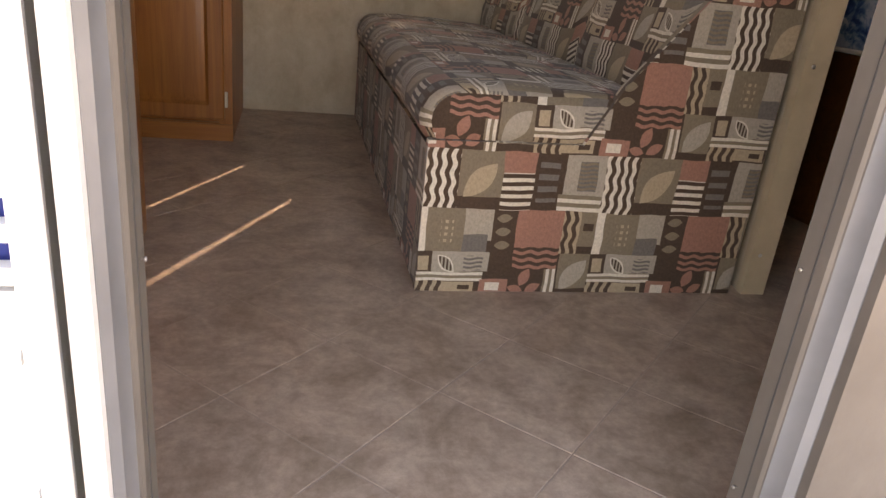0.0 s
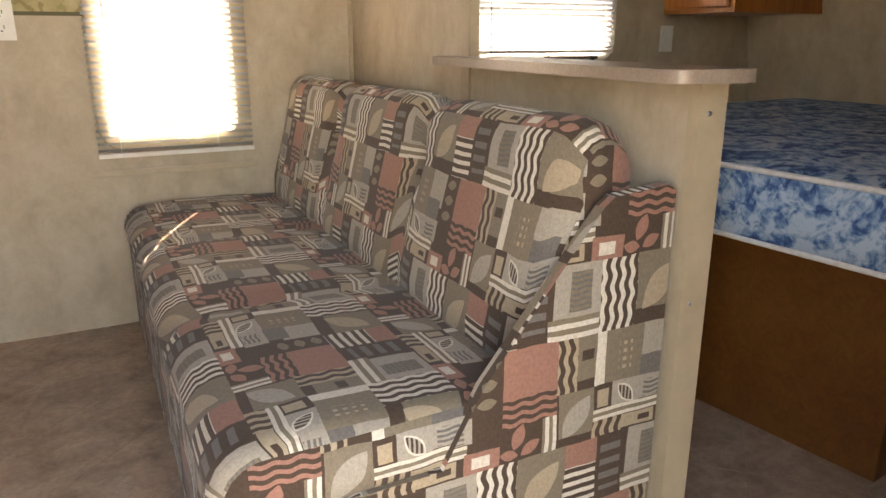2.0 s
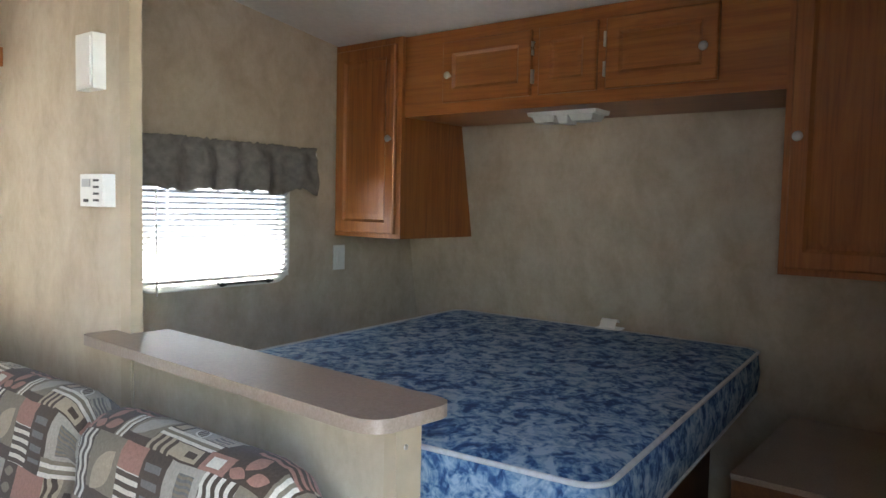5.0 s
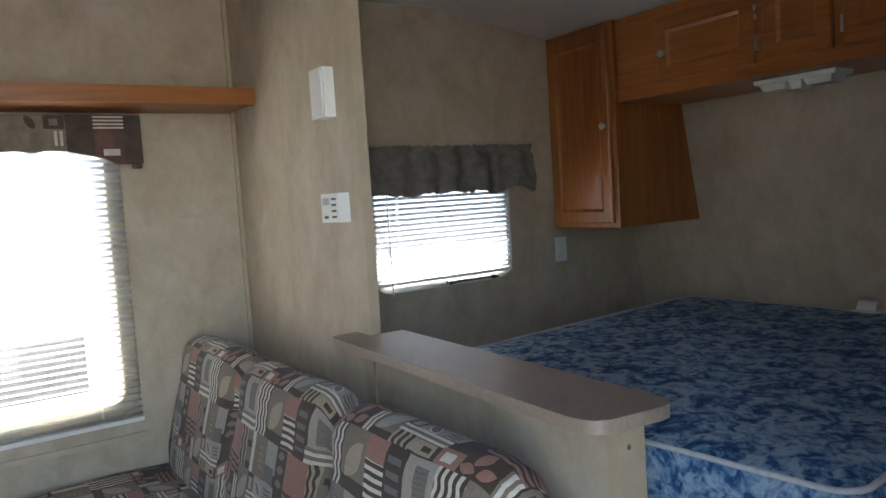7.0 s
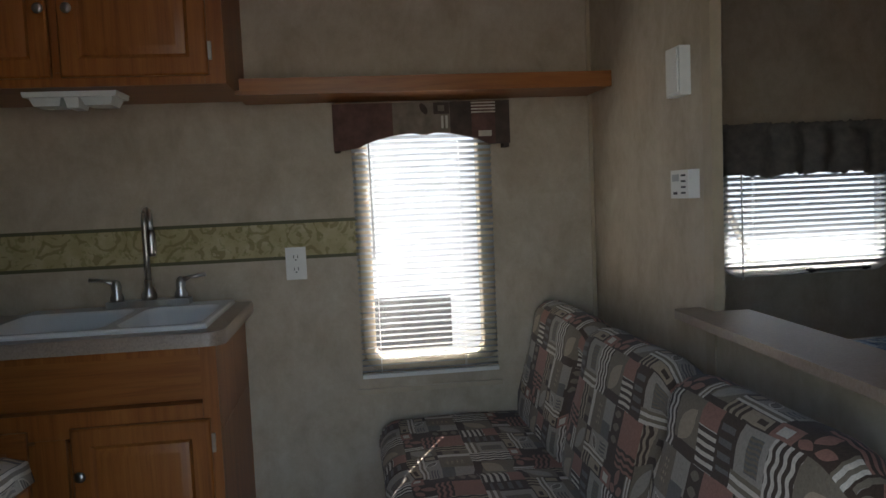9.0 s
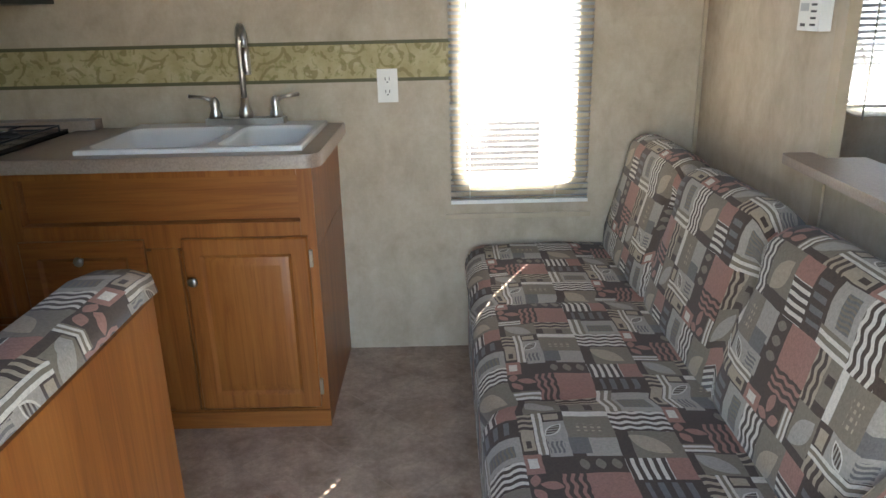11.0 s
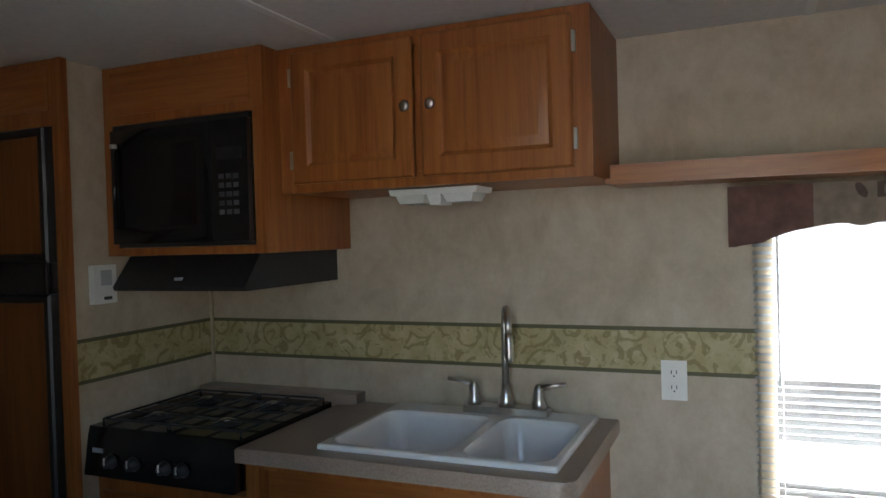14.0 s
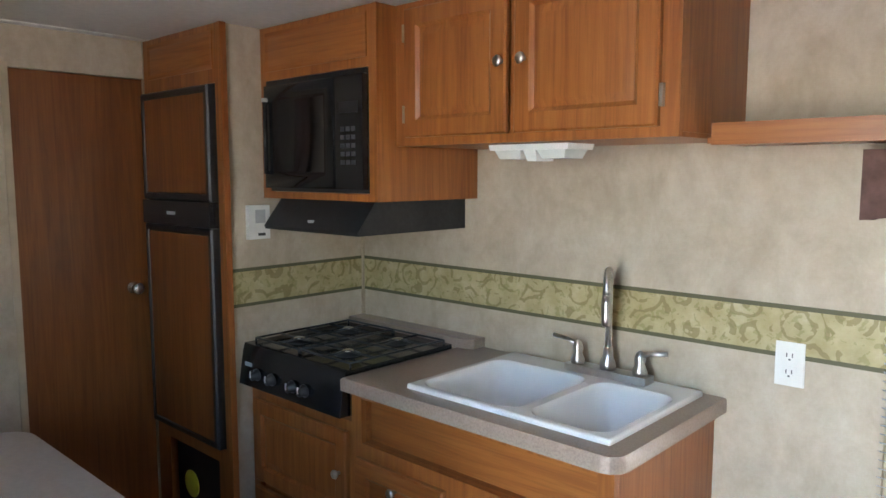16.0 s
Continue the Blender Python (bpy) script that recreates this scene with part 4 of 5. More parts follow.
box("rocker", (1.587, YF - 0.0105, 0.942), (1.621, YF - 0.006, 0.992), WHITE, se, 0.002)

al = plate("wall_alarm", (0.056, 1.603, 1.535), 0.080, 0.125, 0.030, WHITE, "white plastic chime box on the partition wall", "alarm", "left")
box("face", (0.022, 1.571, 1.480), (0.0265, 1.635, 1.590), WHITE, al, 0.002)
th = plate("thermostat", (0.054, 1.578, 1.243), 0.115, 0.074, 0.024, WHITE, "white thermostat with a small grey display", "thermostat", "left")
box("slider_panel", (0.024, 1.521, 1.207), (0.0298, 1.575, 1.279), WHITE, th, 0.002)
for k in range(4):
    box("vent", (0.0222, 1.537, 1.218 + k * 0.015), (0.0242, 1.560, 1.223 + k * 0.015), INK, th, 0)
box("display", (0.0278, 1.586, 1.251), (0.0302, 1.624, 1.269), GREYPRINT, th, 0)
box("switch_mark", (0.0278, 1.597, 1.216), (0.0302, 1.617, 1.223), INK, th, 0)
gm = plate("gas_alarm", (XE, 1.902, 1.341), 0.087, 0.122, 0.022, WHITE, "white gas alarm on the wall beside the fridge", "alarm", "right")
box("grille", (XE + 0.0215, 1.885, 1.338), (XE + 0.0235, 1.926, 1.386), GREYPRINT, gm, 0)
box("label", (XE + 0.0215, 1.895, 1.292), (XE + 0.0235, 1.925, 1.302), INK, gm, 0)

# ---- kitchen ----
CZ = 0.895


def kitchen_base():
    e = tagged(empty("kitchen_base_cabinet", (-1.7, 1.86, 0)), "oak kitchen base cabinet with panelled doors and false drawer", "cabinet")
    x0, x1, yf = -2.135, -1.222, 1.850
    box("carcass", (x0, yf + 0.018, 0.0), (x1, YF - 0.002, 0.60), OAK_V, e)
    box("side", (x1 - 0.016, yf + 0.018, 0.602), (x1, YF - 0.002, CZ - 0.041), OAK_V, e)
    box("back_rail", (x0, yf + 0.02, 0.602), (x0 + 0.016, YF - 0.002, CZ - 0.041), OAK_V, e)
    # face frame
    spans = [((x0, yf, 0.0), (x0 + 0.045, yf + 0.017, CZ - 0.041)), ((x1 - 0.045, yf, 0.0), (x1, yf + 0.017, CZ - 0.041)),
             ((x0 + 0.046, yf, 0.0), (x1 - 0.046, yf + 0.017, 0.062)), ((x0 + 0.046, yf, 0.615), (x1 - 0.046, yf + 0.017, 0.688)),
             ((x0 + 0.046, yf, 0.828), (x1 - 0.046, yf + 0.017, CZ - 0.041)), ((-1.720, yf, 0.063), (-1.640, yf + 0.017, 0.614))]
    boxes("face_frame", spans, OAK_V, e, 0.002)
    boxes("recess_lining", [((x0 + 0.017, yf + 0.0175, 0.672), (x1 - 0.017, yf + 0.053, 0.688)), ((x0 + 0.030, yf + 0.0175, 0.6885), (x0 + 0.046, yf + 0.053, 0.827)),
                            ((x1 - 0.046, yf + 0.0175, 0.6885), (x1 - 0.030, yf + 0.053, 0.827))], OAK_H, e, 0.001)
    box("false_drawer", (x0 + 0.047, yf + 0.040, 0.689), (x1 - 0.047, yf + 0.048, 0.827), OAK_H, e, 0.001)
    panel_door(e, -1.622, x1 - 0.026, 0.075, 0.645, yf - 0.001, "right", None, (-1.595, 0.518))
    panel_door(e, x0 + 0.03, -1.735, 0.355, 0.645, yf - 0.001, None, None, (-1.922, 0.590), OAK_H)
    panel_door(e, x0 + 0.03, -1.735, 0.075, 0.335, yf - 0.001, None, None, (-1.922, 0.25), OAK_H)
    box("toe_rail", (x0, yf - 0.008, 0.0), (x1 + 0.002, yf - 0.001, 0.058), OAK_H, e, 0.002)


kitchen_base()


def countertop():
    """Laminate worktop round the sink cut-out, with a raised ledge behind the stove."""
    e = tagged(empty("kitchen_countertop", (-1.7, 2.1, CZ)), "tan speckled laminate kitchen worktop with rounded corner", "countertop")
    hx0, hx1, hy0, hy1 = -1.900, -1.265, 1.890, 2.370
    z0, z1 = CZ - 0.04, CZ
    x0, x1, y0, y1 = -2.137, -1.190, 1.808, YF - 0.001
    bm = bmesh.new()
    outer = [(x0, y1), (x0, y0)] + [(x1 - 0.05 + 0.05 * math.sin(radians(a)), y0 + 0.05 - 0.05 * math.cos(radians(a))) for a in (0, 30, 60, 90)] + [(x1, y1)]
    inner = [(hx0, hy1), (hx0, hy0), (hx1, hy0), (hx1, hy0), (hx1, hy0), (hx1, hy0 + 0.001), (hx1, hy1)]
    loops = [[bm.verts.new((x, y, z)) for x, y in p] for p, z in ((inner, z0), (outer, z0), (outer, z1 - 0.006), ([(min(max(x, x0 + 0.004), x1 - 0.004), max(y, y0 + 0.004)) for x, y in outer], z1), (inner, z1), (inner, z0))]
    n = len(outer)
    for a, b in zip(loops, loops[1:]):
        for k in range(n):
            bm.faces.new((a[k], a[(k + 1) % n], b[(k + 1) % n], b[k]))
    bmesh.ops.remove_doubles(bm, verts=bm.verts, dist=1e-4)
    finish("top", bm, LAMINATE, e)
    prism("stove_ledge", [(XE + 0.001, 2.33), (-2.09, 2.33), (-2.06, 2.35), (-2.06, YF - 0.001), (XE + 0.001, YF - 0.001)], 2, 0.898, 0.932, LAMINATE, e, 0.006, seg=3)


countertop()


def sink():
    e = tagged(empty("kitchen_sink", (-1.6, 2.1, CZ)), "white enamel double-bowl kitchen sink", "sink")
    x0, x1, y0, y1 = -1.915, -1.248, 1.872, 2.388
    bowls = [(x0 + 0.020, y0 + 0.020, -1.540, 2.285), (-1.514, y0 + 0.020, x1 - 0.020, 2.285)]
    xs = sorted({x0, x1, *[b[0] for b in bowls], *[b[2] for b in bowls]})
    ys = [y0, y0 + 0.020, 2.285, y1]
    zt = CZ + 0.014
    bm = bmesh.new()
    vs = {(x, y): bm.verts.new((x, y, zt)) for x in xs for y in ys}
    for i in range(len(xs) - 1):
        for j in range(3):
            if j == 1 and i in (1, 3):
                continue
            bm.faces.new([vs[q] for q in ((xs[i], ys[j]), (xs[i + 1], ys[j]), (xs[i + 1], ys[j + 1]), (xs[i], ys[j + 1]))])
    for bx0, by0, bx1, by1 in bowls:
        corner = [vs[q] for q in ((bx1, by1), (bx0, by1), (bx0, by0), (bx1, by0))]
        k = 5
        prev = [bm.verts.new((x, y, zt)) for x, y in rounded(bx0 + 0.002, by0 + 0.002, bx1 - 0.002, by1 - 0.002, 0.055, k)]
        for c in range(4):
            arc_pts = prev[c * (k + 1):(c + 1) * (k + 1)]
            for p, q in zip(arc_pts, arc_pts[1:]):
                bm.faces.new((corner[c], p, q))
            nxt = (c + 1) % 4
            bm.faces.new((corner[c], arc_pts[-1], prev[nxt * (k + 1)], corner[nxt]))
        for inset, dz, rr in ((0.006, 0.004, 0.052), (0.012, 0.014, 0.05), (0.022, 0.115, 0.05), (0.032, 0.140, 0.05), (0.055, 0.154, 0.045)):
            ring = [bm.verts.new((x, y, zt - dz)) for x, y in rounded(bx0 + inset, by0 + inset, bx1 - inset, by1 - inset, rr, k)]
            for i in range(len(ring)):
                j = (i + 1) % len(ring)
                bm.faces.new((prev[i], prev[j], ring[j], ring[i]))
            prev = ring
        bm.faces.new(prev)
    rim = [vs[q] for q in ((x0, y0), *[(x, y0) for x in xs[1:-1]], (x1, y0), (x1, ys[1]), (x1, ys[2]), (x1, y1), *[(x, y1) for x in xs[-2:0:-1]], (x0, y1), (x0, ys[2]), (x0, ys[1]))]
    low = [bm.verts.new((v.co.x, v.co.y, CZ - 0.002)) for v in rim]
    for k in range(len(rim)):
        j = (k + 1) % len(rim)
        bm.faces.new((rim[k], rim[j], low[j], low[k]))
    bmesh.ops.recalc_face_normals(bm, faces=bm.faces)
    ob = finish("basin", bm, ENAMEL, e)
    bv = ob.modifiers.new("soft", "BEVEL")
    bv.width, bv.segments, bv.limit_method, bv.angle_limit = 0.007, 3, "ANGLE", radians(60)
    for bx0, by0, bx1, by1 in bowls:
        lathe("drain", [(0.04, 0), (0.04, 0.003), (0.03, 0.004), (0.028, 0.001)], Matrix.Translation(((bx0 + bx1) / 2, (by0 + by1) / 2, zt - 0.1545)), CHROME, e)
    return zt


SINK_Z = sink()


def faucet():
    e = tagged(empty("faucet", (-1.52, 2.335, SINK_Z)), "brushed-metal gooseneck kitchen faucet with two lever handles", "faucet")
    x, y, z = -1.522, 2.336, SINK_Z
    box("base_plate", (x - 0.135, y - 0.028, z), (x + 0.135, y + 0.028, z + 0.022), NICKEL, e, 0.009, 3)
    lathe("collar", [(0.024, 0), (0.024, 0.02), (0.016, 0.04), (0.013, 0.07)], Matrix.Translation((x, y, z + 0.02)), NICKEL, e)
    pts = [(x, y, z + 0.06), (x, y, z + 0.18), (x, y, z + 0.278)]
    for a in range(15, 181, 15):
        pts.append((x + 0.021 * (1 - math.cos(radians(a))), y - 0.045 + 0.045 * math.cos(radians(a)), z + 0.278 + 0.05 * math.sin(radians(a))))
    pts += [(x + 0.042, y - 0.091, z + 0.26)]
    tube("spout", pts, 0.0100, NICKEL, e, 14)
    tube("spray_head", [(x + 0.042, y - 0.091, z + 0.262), (x + 0.043, y - 0.092, z + 0.24), (x + 0.044, y - 0.094, z + 0.19), (x + 0.044, y - 0.094, z + 0.175)], 0.015, NICKEL, e, 14, [0.0105, 0.0135, 0.0135, 0.011])
    for s in (-1, 1):
        hx = x + s * 0.105
        lathe("handle_post", [(0.021, 0), (0.022, 0.015), (0.013, 0.035), (0.017, 0.05), (0.012, 0.068), (0.004, 0.075)], Matrix.Translation((hx, y, z + 0.02)), NICKEL, e)
        tube("lever", [(hx, y, z + 0.078), (hx + s * 0.03, y - 0.004, z + 0.092), (hx + s * 0.085, y - 0.008, z + 0.100)], 0.006, NICKEL, e, 10, [0.009, 0.006, 0.007])


faucet()


def stove():
    e = tagged(empty("stove", (-2.43, 2.1, 0)), "black four-burner gas cooktop with front knobs", "stove")
    x0, x1, y0, y1, zt = XE + 0.006, -2.145, 1.832, 2.325, 0.908
    box("top", (x0, y0 + 0.004, zt - 0.03), (x1, y1, zt), BLACK, e, 0.006, 3)
    prism("control_panel", [(y0 - 0.022, zt - 0.145), (y0 + 0.02, zt - 0.145), (y0 + 0.02, zt - 0.031), (y0 + 0.004, zt - 0.004), (y0 - 0.004, zt - 0.03)], 0, x0, x1, BLACK, e, 0.004)
    for k, x in enumerate((x0 + 0.11, x0 + 0.20, x0 + 0.32, x0 + 0.385)):
        m = Matrix.Translation((x, y0 - 0.016, zt - 0.095)) @ Matrix.Rotation(radians(97), 4, "X")
        lathe("knob", [(0.022, 0), (0.022, 0.006), (0.016, 0.01), (0.014, 0.026), (0.010, 0.028)], m, BLACK_MATT, e)
        box("pointer", (x - 0.002, y0 - 0.047, zt - 0.100), (x + 0.002, y0 - 0.043, zt - 0.078), WHITE, e, 0)
    box("badge", (x0 + 0.03, y0 - 0.0155, zt - 0.075), (x0 + 0.07, y0 - 0.0115, zt - 0.062), GREYPRINT, e, 0)
    for bx, by in ((-2.575, 1.975), (-2.30, 1.975), (-2.575, 2.205), (-2.30, 2.205)):
        lathe("burner", [(0.045, 0), (0.042, 0.005), (0.028, 0.006), (0.028, 0.011), (0.022, 0.012)], Matrix.Translation((bx, by, zt)), BLACK_MATT, e, 18)
        lathe("burner_cap", [(0.022, 0), (0.021, 0.005), (0.012, 0.007)], Matrix.Translation((bx, by, zt + 0.0115)), CHROME, e, 18)
    for gx0, gx1 in ((x0 + 0.02, -2.435), (-2.425, x1 - 0.02)):
        gy0, gy1, gz = y0 + 0.04, y1 - 0.02, zt + 0.014
        bars = [((gx0, gy0), (gx1, gy0)), ((gx0, gy1), (gx1, gy1)), ((gx0, gy0), (gx0, gy1)), ((gx1, gy0), (gx1, gy1)), ((gx0, (gy0 + gy1) / 2), (gx1, (gy0 + gy1) / 2)),
                (((gx0 + gx1) / 2, gy0), ((gx0 + gx1) / 2, gy1)), ((gx0, gy0 + 0.1), (gx1, gy0 + 0.1)), ((gx0, gy1 - 0.1), (gx1, gy1 - 0.1))]
        for a, b in bars:
            tube("grate", [(*a, gz), (*b, gz)], 0.0035, BLACK_MATT, e, 6)
        for c in ((gx0, gy0), (gx1, gy0), (gx0, gy1), (gx1, gy1)):
            tube("grate_foot", [(*c, zt), (*c, gz)], 0.0035, BLACK_MATT, e, 6)
    # cabinet under it
    c = tagged(empty("stove_cabinet", (-2.43, 1.87, 0)), "oak cabinet under the gas cooktop", "cabinet")
    zb = zt - 0.148
    box("carcass", (XE + 0.003, 1.884, 0.0), (-2.140, YF - 0.002, zb - 0.02), OAK_V, c)
    box("top_rail", (XE + 0.003, 1.858, zb - 0.018), (-2.140, 2.0, zb), BASE_WOOD, c)
    boxes("face_frame", [((XE + 0.003, 1.865, 0.0), (XE + 0.045, 1.883, zb - 0.02)), ((-2.182, 1.865, 0.0), (-2.140, 1.883, zb - 0.02)), ((XE + 0.046, 1.865, 0.0), (-2.183, 1.883, 0.06)),
                         ((XE + 0.046, 1.865, zb - 0.07), (-2.183, 1.883, zb - 0.02))], OAK_V, c, 0.002)
    panel_door(c, XE + 0.03, -2.165, 0.40, zb - 0.055, 1.864, None, None, (-2.195, 0.565))
    panel_door(c, XE + 0.03, -2.165, 0.05, 0.375, 1.864, None, None, (-2.195, 0.22))


stove()


def upper_cabinet():
    e = tagged(empty("kitchen_wall_cabinet", (-1.6, 2.0, 1.6)), "oak wall cabinet with two raised-panel doors", "cabinet")
    x0, x1, y0, z0, z1 = -2.095, -1.172, 2.012, 1.60, ZC - 0.004
    box("carcass", (x0, y0 + 0.018, z0 + 0.012), (x1, YF - 0.002, z1), OAK_V, e)
    boxes("face_frame", [((x0, y0, z0), (x0 + 0.05, y0 + 0.017, z1)), ((x1 - 0.06, y0, z0), (x1, y0 + 0.017, z1)), ((x0 + 0.051, y0, z0), (x1 - 0.061, y0 + 0.017, z0 + 0.04)),
                         ((x0 + 0.051, y0, z1 - 0.04), (x1 - 0.061, y0 + 0.017, z1)), ((-1.65, y0, z0 + 0.041), (-1.61, y0 + 0.017, z1 - 0.041))], OAK_V, e, 0.002)
    box("lower_lip", (x0 + 0.02, y0 + 0.02, z0), (x1, YF - 0.002, z0 + 0.0115), OAK_H, e)
    panel_door(e, x0 + 0.052, -1.655, z0 + 0.025, z1 - 0.02, y0 - 0.001, "left", None, (-1.667, 1.814))
    panel_door(e, -1.628, x1 - 0.046, z0 + 0.025, z1 - 0.02, y0 - 0.001, "right", None, (-1.592, 1.814))


upper_cabinet()


def microwave_unit():
    e = tagged(empty("microwave_cabinet", (-2.4, 2.0, 1.44)), "oak wall cabinet framing a built-in microwave", "cabinet")
    x0, x1, y0, z0, z1 = XE + 0.004, -2.098, 1.935, 1.428, ZC - 0.004
    ox0, ox1, oz0, oz1 = x0 + 0.045, x1 - 0.038, z0 + 0.024, 1.842
    wall("face_frame", 1, y0, y0 + 0.02, x0, x1, z0, z1, [(ox0, oz0, ox1, oz1)], OAK_V, e)
    box("side", (x1 - 0.018, y0 + 0.0205, z0), (x1, YF - 0.002, z1), OAK_V, e)
    box("bottom", (x0, y0 + 0.0205, z0), (x1 - 0.019, YF - 0.002, z0 + 0.018), OAK_H, e)
    box("edge_strip", (x1 - 0.018, y0 - 0.004, z0), (x1 + 0.002, y0 - 0.0005, z1), OAK_V, e, 0.001)
    rings_mesh("top_panel", x1 - x0 - 0.08, z1 - oz1 - 0.05, [(0, 0), (0, 0.004), (0.012, 0.001), (0.02, 0.003)], Matrix.Translation((x0 + 0.035, y0 - 0.0005, oz1 + 0.03)), OAK_H, e)
    m = tagged(empty("microwave", (-2.4, 1.95, 1.47)), "black built-in microwave oven with a keypad", "microwave")
    mx0, mx1, mz0, mz1 = ox0 + 0.004, ox1 - 0.004, oz0 + 0.002, oz1 - 0.004
    box("body", (mx0, y0 + 0.0, mz0), (mx1, YF - 0.05, mz1), BLACK_MATT, m)
    dv = mx1 - 0.135
    rings_mesh("door", dv - mx0, mz1 - mz0 - 0.03, [(0, 0), (0, 0.022), (0.006, 0.026), (0.05, 0.026), (0.056, 0.022)], Matrix.Translation((mx0, y0 - 0.001, mz0 + 0.012)), BLACK_GLASS, m)
    box("control_face", (dv + 0.003, y0 - 0.024, mz0 + 0.012), (mx1, y0 - 0.001, mz1 - 0.018), BLACK, m, 0.004)
    for r in range(5):
        for c in range(3):
            box("key", (dv + 0.032 + c * 0.026, y0 - 0.0265, mz0 + 0.09 + r * 0.026), (dv + 0.050 + c * 0.026, y0 - 0.0235, mz0 + 0.104 + r * 0.026), KEYGREY, m, 0.001)
    box("display", (dv + 0.025, y0 - 0.0262, mz0 + 0.25), (mx1 - 0.02, y0 - 0.0235, mz0 + 0.285), BLACK_MATT, m, 0.001)
    box("top_vent", (mx0, y0 - 0.012, mz1 - 0.016), (mx1, y0 - 0.001, mz1), BLACK_MATT, m)
    tube("handle", [(mx0 + 0.030, y0 - 0.040, mz1 - 0.07), (mx0 + 0.030, y0 - 0.040, mz0 + 0.06)], 0.008, BLACK, m, 10)
    for z in (mz1 - 0.075, mz0 + 0.065):
        tube("handle_stub", [(mx0 + 0.030, y0 - 0.040, z), (mx0 + 0.030, y0 - 0.02, z)], 0.006, BLACK, m, 8)
    lathe("handle_cap", [(0.011, 0), (0.011, 0.012), (0.008, 0.014)], Matrix.Translation((mx0 + 0.030, y0 - 0.040, mz1 - 0.075)), NICKEL, m)
    h = tagged(empty("range_hood", (-2.4, 2.0, 1.33)), "black metal range hood under the microwave cabinet", "range hood")
    prism("shell", [(1.900, 1.332), (1.905, 1.320), (YF - 0.002, 1.320), (YF - 0.002, 1.426), (1.975, 1.426)], 0, x0 + 0.05, -2.155, BLACK_MATT, h, 0.003)
    box("badge", (-2.43, 1.915, 1.350), (-2.40, 1.921, 1.360), GREYPRINT, h, 0)
    box("filter", (x0 + 0.08, 1.95, 1.3185), (-2.19, YF - 0.05, 1.3198), ALU, h, 0)


microwave_unit()


def fridge():
    tagged(box("kitchen_end_wall", (XE - 0.02, 1.787, 0.0), (XE, YF - 0.001, ZC), WALL, bevel=0), kind="structure")
    c = tagged(empty("fridge_cabinet", (-2.95, 1.77, 0)), "tall oak cabinet round the built-in fridge", "cabinet")
    x0, x1, y0 = -3.270, XE + 0.027, 1.765
    wall("face_frame", 1, y0, y0 + 0.02, x0, x1, 0.0, ZC - 0.003, [(x0 + 0.025, 0.515, x1 - 0.045, 1.828), (x0 + 0.10, 0.06, x1 - 0.10, 0.46)], OAK_V, c)
    box("side", (x0, y0 + 0.0205, 0.0), (x0 + 0.018, YF - 0.002, ZC - 0.003), OAK_V, c)
    box("edge_strip", (x1 - 0.02, y0 - 0.005, 0.0), (x1 + 0.003, y0 - 0.0005, ZC - 0.003), OAK_V, c, 0.002)
    rings_mesh("top_panel", x1 - x0 - 0.10, 0.13, [(0, 0), (0, 0.004), (0.012, 0.001), (0.02, 0.003)], Matrix.Translation((x0 + 0.045, y0 - 0.0005, 1.875)), OAK_H, c)
    box("lower_recess", (x0 + 0.1, y0 + 0.03, 0.06), (x1 - 0.1, y0 + 0.045, 0.46), BLACK_MATT, c)
    f = tagged(empty("fridge", (-2.95, 1.77, 0.5)), "built-in fridge with wood-panel doors in a black frame", "fridge")
    fx0, fx1, z0, z1 = x0 + 0.027, x1 - 0.047, 0.517, 1.826
    box("body", (fx0, y0 + 0.001, z0), (fx1, y0 + 0.55, z1), BLACK_MATT, f)
    for za, zb, nm in ((z0 + 0.005, 1.322, "lower_door"), (1.418, z1 - 0.005, "upper_door")):
        w = fx1 - fx0
        d = rings_mesh(nm, w, zb - za, [(0, 0), (0, 0.025), (0.006, 0.032), (0.022, 0.032), (0.026, 0.026)], Matrix.Translation((fx0, y0 - 0.001, za)), BLACK_MATT, f)
        box("panel", (fx0 + 0.027, y0 - 0.0305, za + 0.027), (fx1 - 0.027, y0 - 0.0275, zb - 0.027), DOOR_WOOD, d, 0)
    box("handle_band", (fx0, y0 - 0.038, 1.325), (fx1, y0 - 0.001, 1.415), BLACK, f, 0.006)
    box("badge", (fx0 + 0.2, y0 - 0.041, 1.364), (fx0 + 0.26, y0 - 0.0375, 1.376), GREYPRINT, f, 0)
    lathe("round_label", [(0.055, 0), (0.055, 0.002), (0.054, 0.003)], Matrix.Translation((-3.06, y0 + 0.0295, 0.285)) @ Matrix.Rotation(radians(90), 4, "X"), YELLOW, f, 24)


fridge()

# ---- bathroom wall and door ----
wall("wall_bath", 0, XB - 0.04, XB, YD, 1.764, 0.0, ZC, [(1.285, 0.0, 1.762, 1.885)], WALL)
bd = tagged(empty("bathroom_door", (XB, 1.5, 0)), "closed flat brown wood-veneer bathroom door", "door", kind="structure")
box("leaf", (XB - 0.03, 1.287, 0.006), (XB - 0.004, 1.760, 1.882), DOOR_WOOD, bd)
lathe("knob", [(0.024, 0), (0.024, 0.006), (0.010, 0.01), (0.010, 0.03), (0.022, 0.04), (0.024, 0.055), (0.014, 0.062)], Matrix.Translation((XB - 0.004, 1.690, 1.065)) @ Matrix.Rotation(radians(90), 4, "Y"), CHROME, bd)
for y in (1.262,):
    tagged(box("door_trim", (XB, y, 0), (XB + 0.006, y + 0.024, 1.90), TRIM, bevel=0.002), kind="structure")

# ---- dinette ----


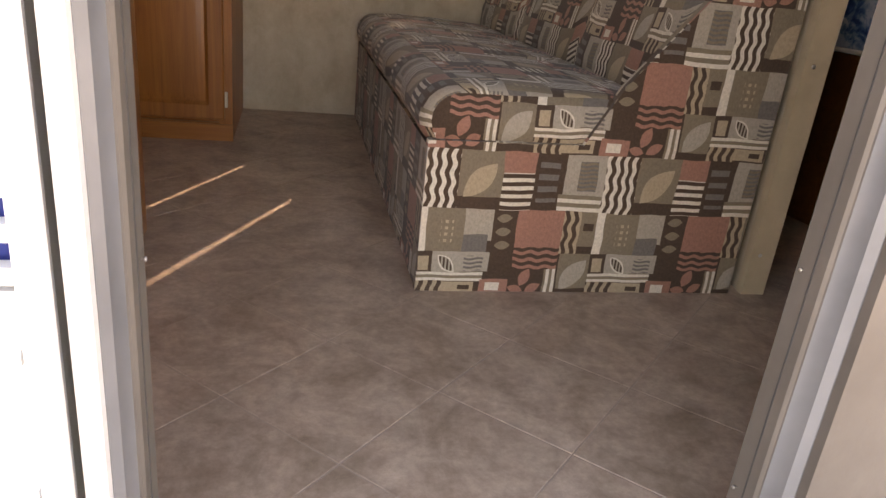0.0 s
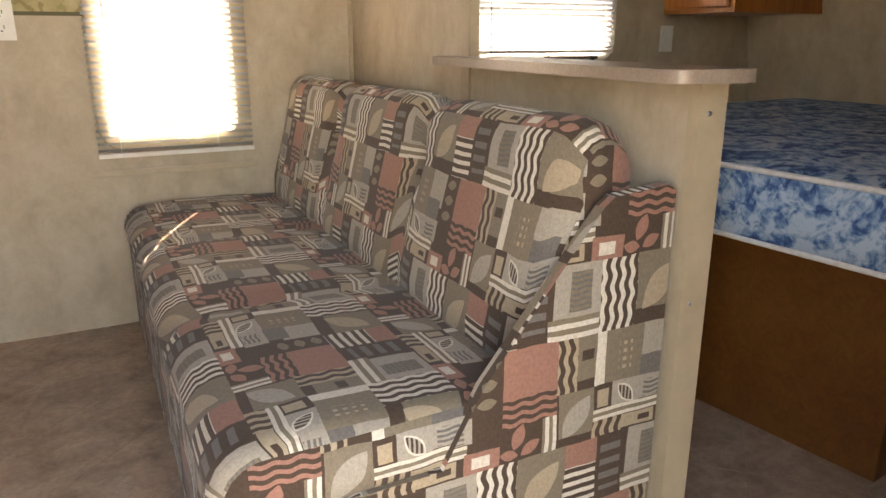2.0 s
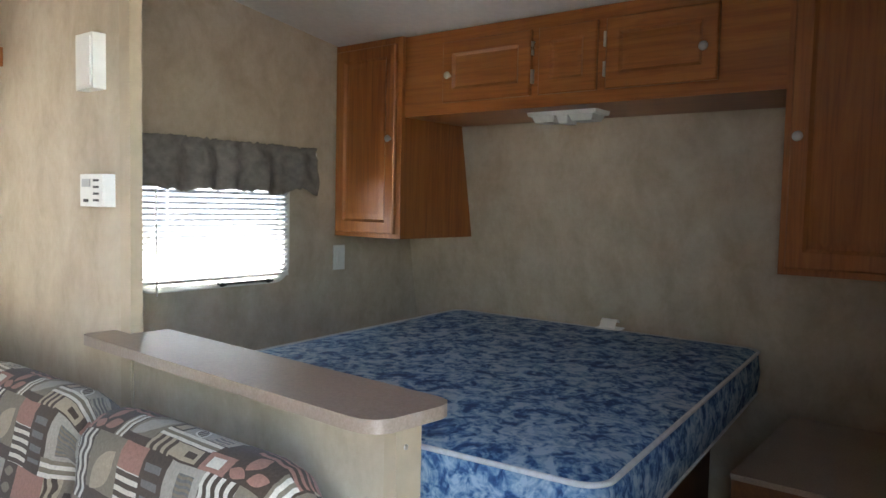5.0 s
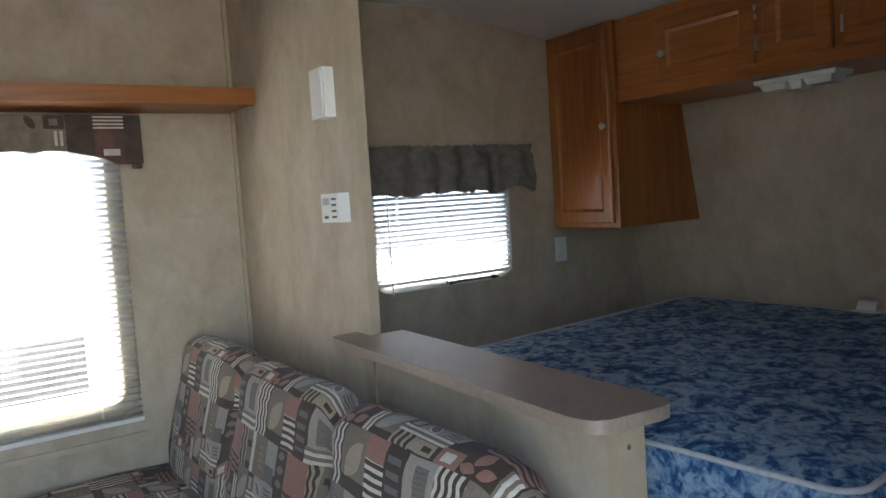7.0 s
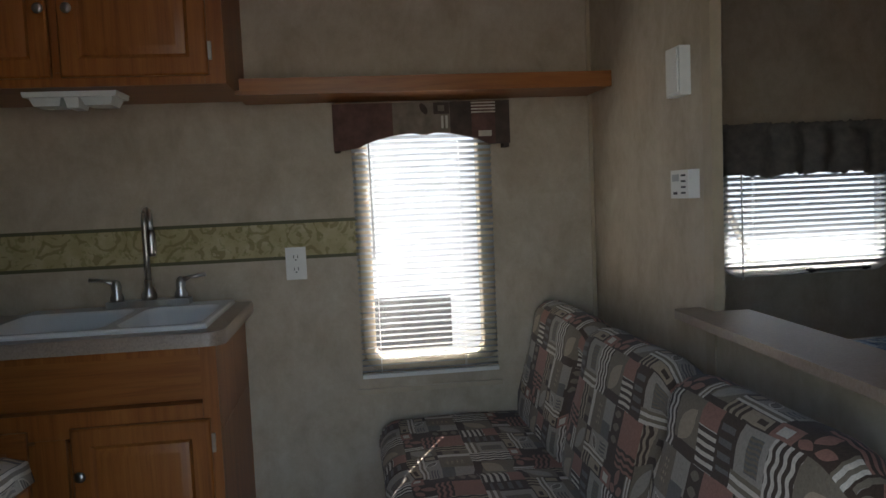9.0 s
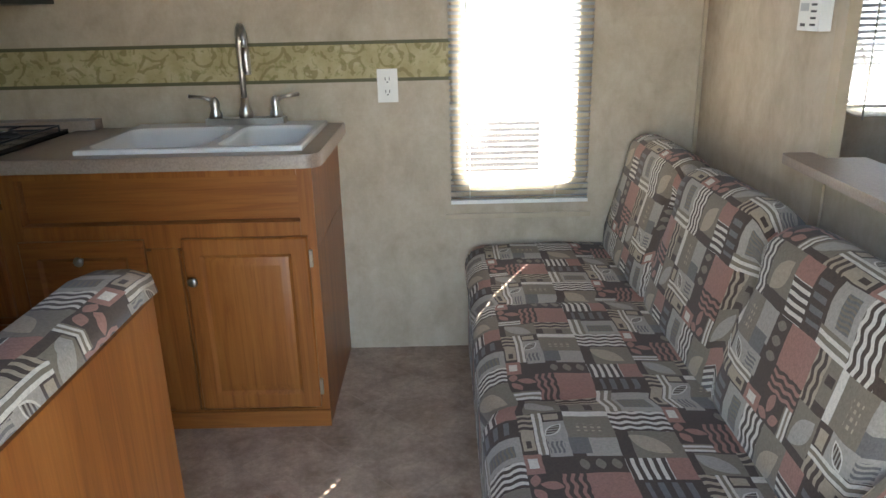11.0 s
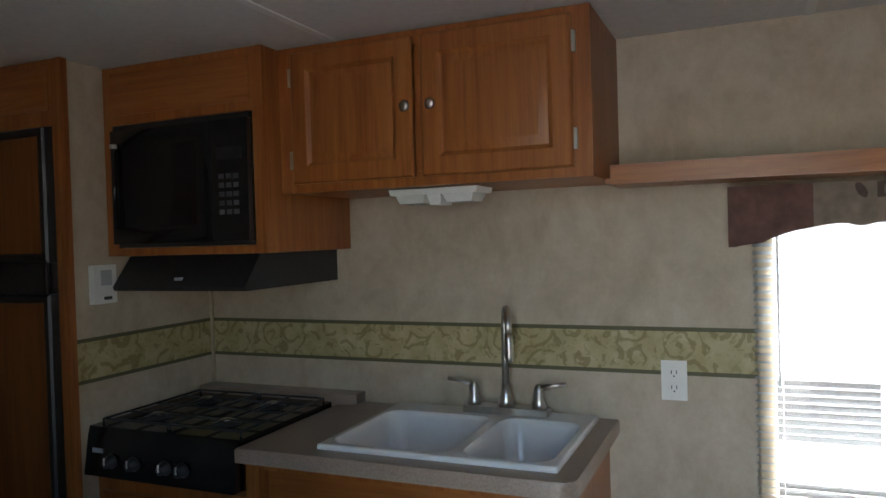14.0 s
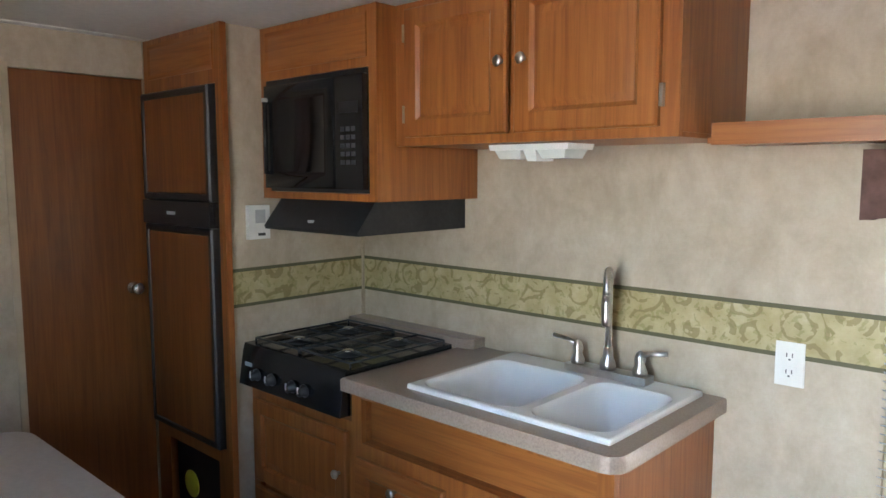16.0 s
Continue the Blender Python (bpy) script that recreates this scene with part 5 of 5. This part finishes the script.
def bench(xb, s, label, y1):
    """Dinette bench: a wooden back panel, a back cushion, a seat on its box. s: the way it faces."""
    e = tagged(empty("dinette_bench", (xb, 0.4, 0)), label, "bench", "dinette benches")
    y0 = YD + 0.006

    def span(a, b):
        return min(xb + s * a, xb + s * b), max(xb + s * a, xb + s * b)
    a, b = span(0, 0.02)
    box("back_panel", (a, y0, 0.0), (b, y1, 0.808), OAK_V, e, 0.004)
    a, b = span(0.022, 0.46)
    box("seat_box", (a, y0, 0.0), (b, y1 - 0.03, 0.30), OAK_V, e)
    a, b = span(0.15, 0.50)
    ob = cloth_uv(box("seat_cushion", (a, y0, 0.302), (b, y1 - 0.01, 0.425), FABRIC, e, 0.03, 4))
    pr = [(0.002, 0.812), (0.024, 0.806), (0.024, 0.34), (0.11, 0.34), (0.14, 0.50), (0.150, 0.78), (0.142, 0.838), (0.115, 0.858), (0.05, 0.860), (0.012, 0.848)]
    prof = [(xb + s * x, z) for x, z in pr]
    swept("back_cushion", prof, y0, y1 + 0.045, e, sections=1, round_end=0.012, shift=(0.2, 0.1))


bench(-1.352, -1, "dinette bench with an oak back panel and patchwork cushions", 0.965)
bench(-3.20, 1, "dinette bench against the wall with patchwork cushions", 0.965)


def dinette_table():
    e = tagged(empty("dinette_table", (-2.4, 0.4, 0)), "pale laminate dinette table on a pedestal leg", "table")
    prism("top", rounded(-2.84, YD + 0.01, -1.96, 1.14, 0.10, 6), 2, 0.715, 0.745, PALE, e, 0.006)
    lathe("leg", [(0.12, 0.0), (0.12, 0.01), (0.035, 0.03), (0.028, 0.06), (0.028, 0.70), (0.09, 0.713)], Matrix.Translation((-2.35, 0.4, 0)), CHROME, e)


dinette_table()


# ---- ceiling vent ----
vent = lathe("ceiling_vent", [(0.104, 0.001), (0.104, -0.004), (0.1, -0.006), (0.098, -0.017), (0.093, -0.021), (0.06, -0.022)], Matrix.Translation((-2.53, 1.225, ZC)), WHITE, None, 32)
tagged(vent, "round shallow white plastic vent cover on the ceiling", "vent")

# ---- floor tiles ----
def tiles():
    floor = bpy.data.objects["floor"]
    S = 0.344
    g = 0.0013
    h = S / 2 - g * math.sqrt(2)
    ox, oy = -0.948, 0.257

    def tile_mesh(cx, cy, clip):
        bm = bmesh.new()
        top = [bm.verts.new((dx * (h - 0.0012), dy * (h - 0.0012), 0)) for dx, dy in ((1, 0), (0, 1), (-1, 0), (0, -1))]
        low = [bm.verts.new((dx * h, dy * h, -0.0009)) for dx, dy in ((1, 0), (0, 1), (-1, 0), (0, -1))]
        bm.faces.new(top)
        for k in range(4):
            bm.faces.new((low[k], low[(k + 1) % 4], top[(k + 1) % 4], top[k]))
        if clip:
            for co, no in (((0, YD - cy, 0), (0, -1, 0)), ((0, YF - cy, 0), (0, 1, 0)), ((XB - cx, 0, 0), (-1, 0, 0)), ((2.2 - cx, 0, 0), (1, 0, 0))):
                bmesh.ops.bisect_plane(bm, geom=bm.verts[:] + bm.edges[:] + bm.faces[:], plane_co=co, plane_no=no, clear_outer=True)
        if not bm.faces:
            bm.free()
            return None
        me = bpy.data.meshes.new("tile")
        bm.to_mesh(me)
        bm.free()
        me.materials.append(FLOOR)
        return me
    whole = tile_mesh(0, 0, False)
    for i in range(-16, 18):
        for j in range(-9, 16):
            cx, cy = ox + (i + j) * S / 2, oy + (j - i) * S / 2
            if cx < XB - h or cx > 2.2 + h or cy < YD - h or cy > YF + h:
                continue
            edge = cx - h < XB or cx + h > 2.2 or cy - h < YD or cy + h > YF
            me = tile_mesh(cx, cy, True) if edge else whole
            if me:
                ob = new("tile", me)
                ob.location = (cx, cy, 0)
                hold(ob, floor)


tiles()
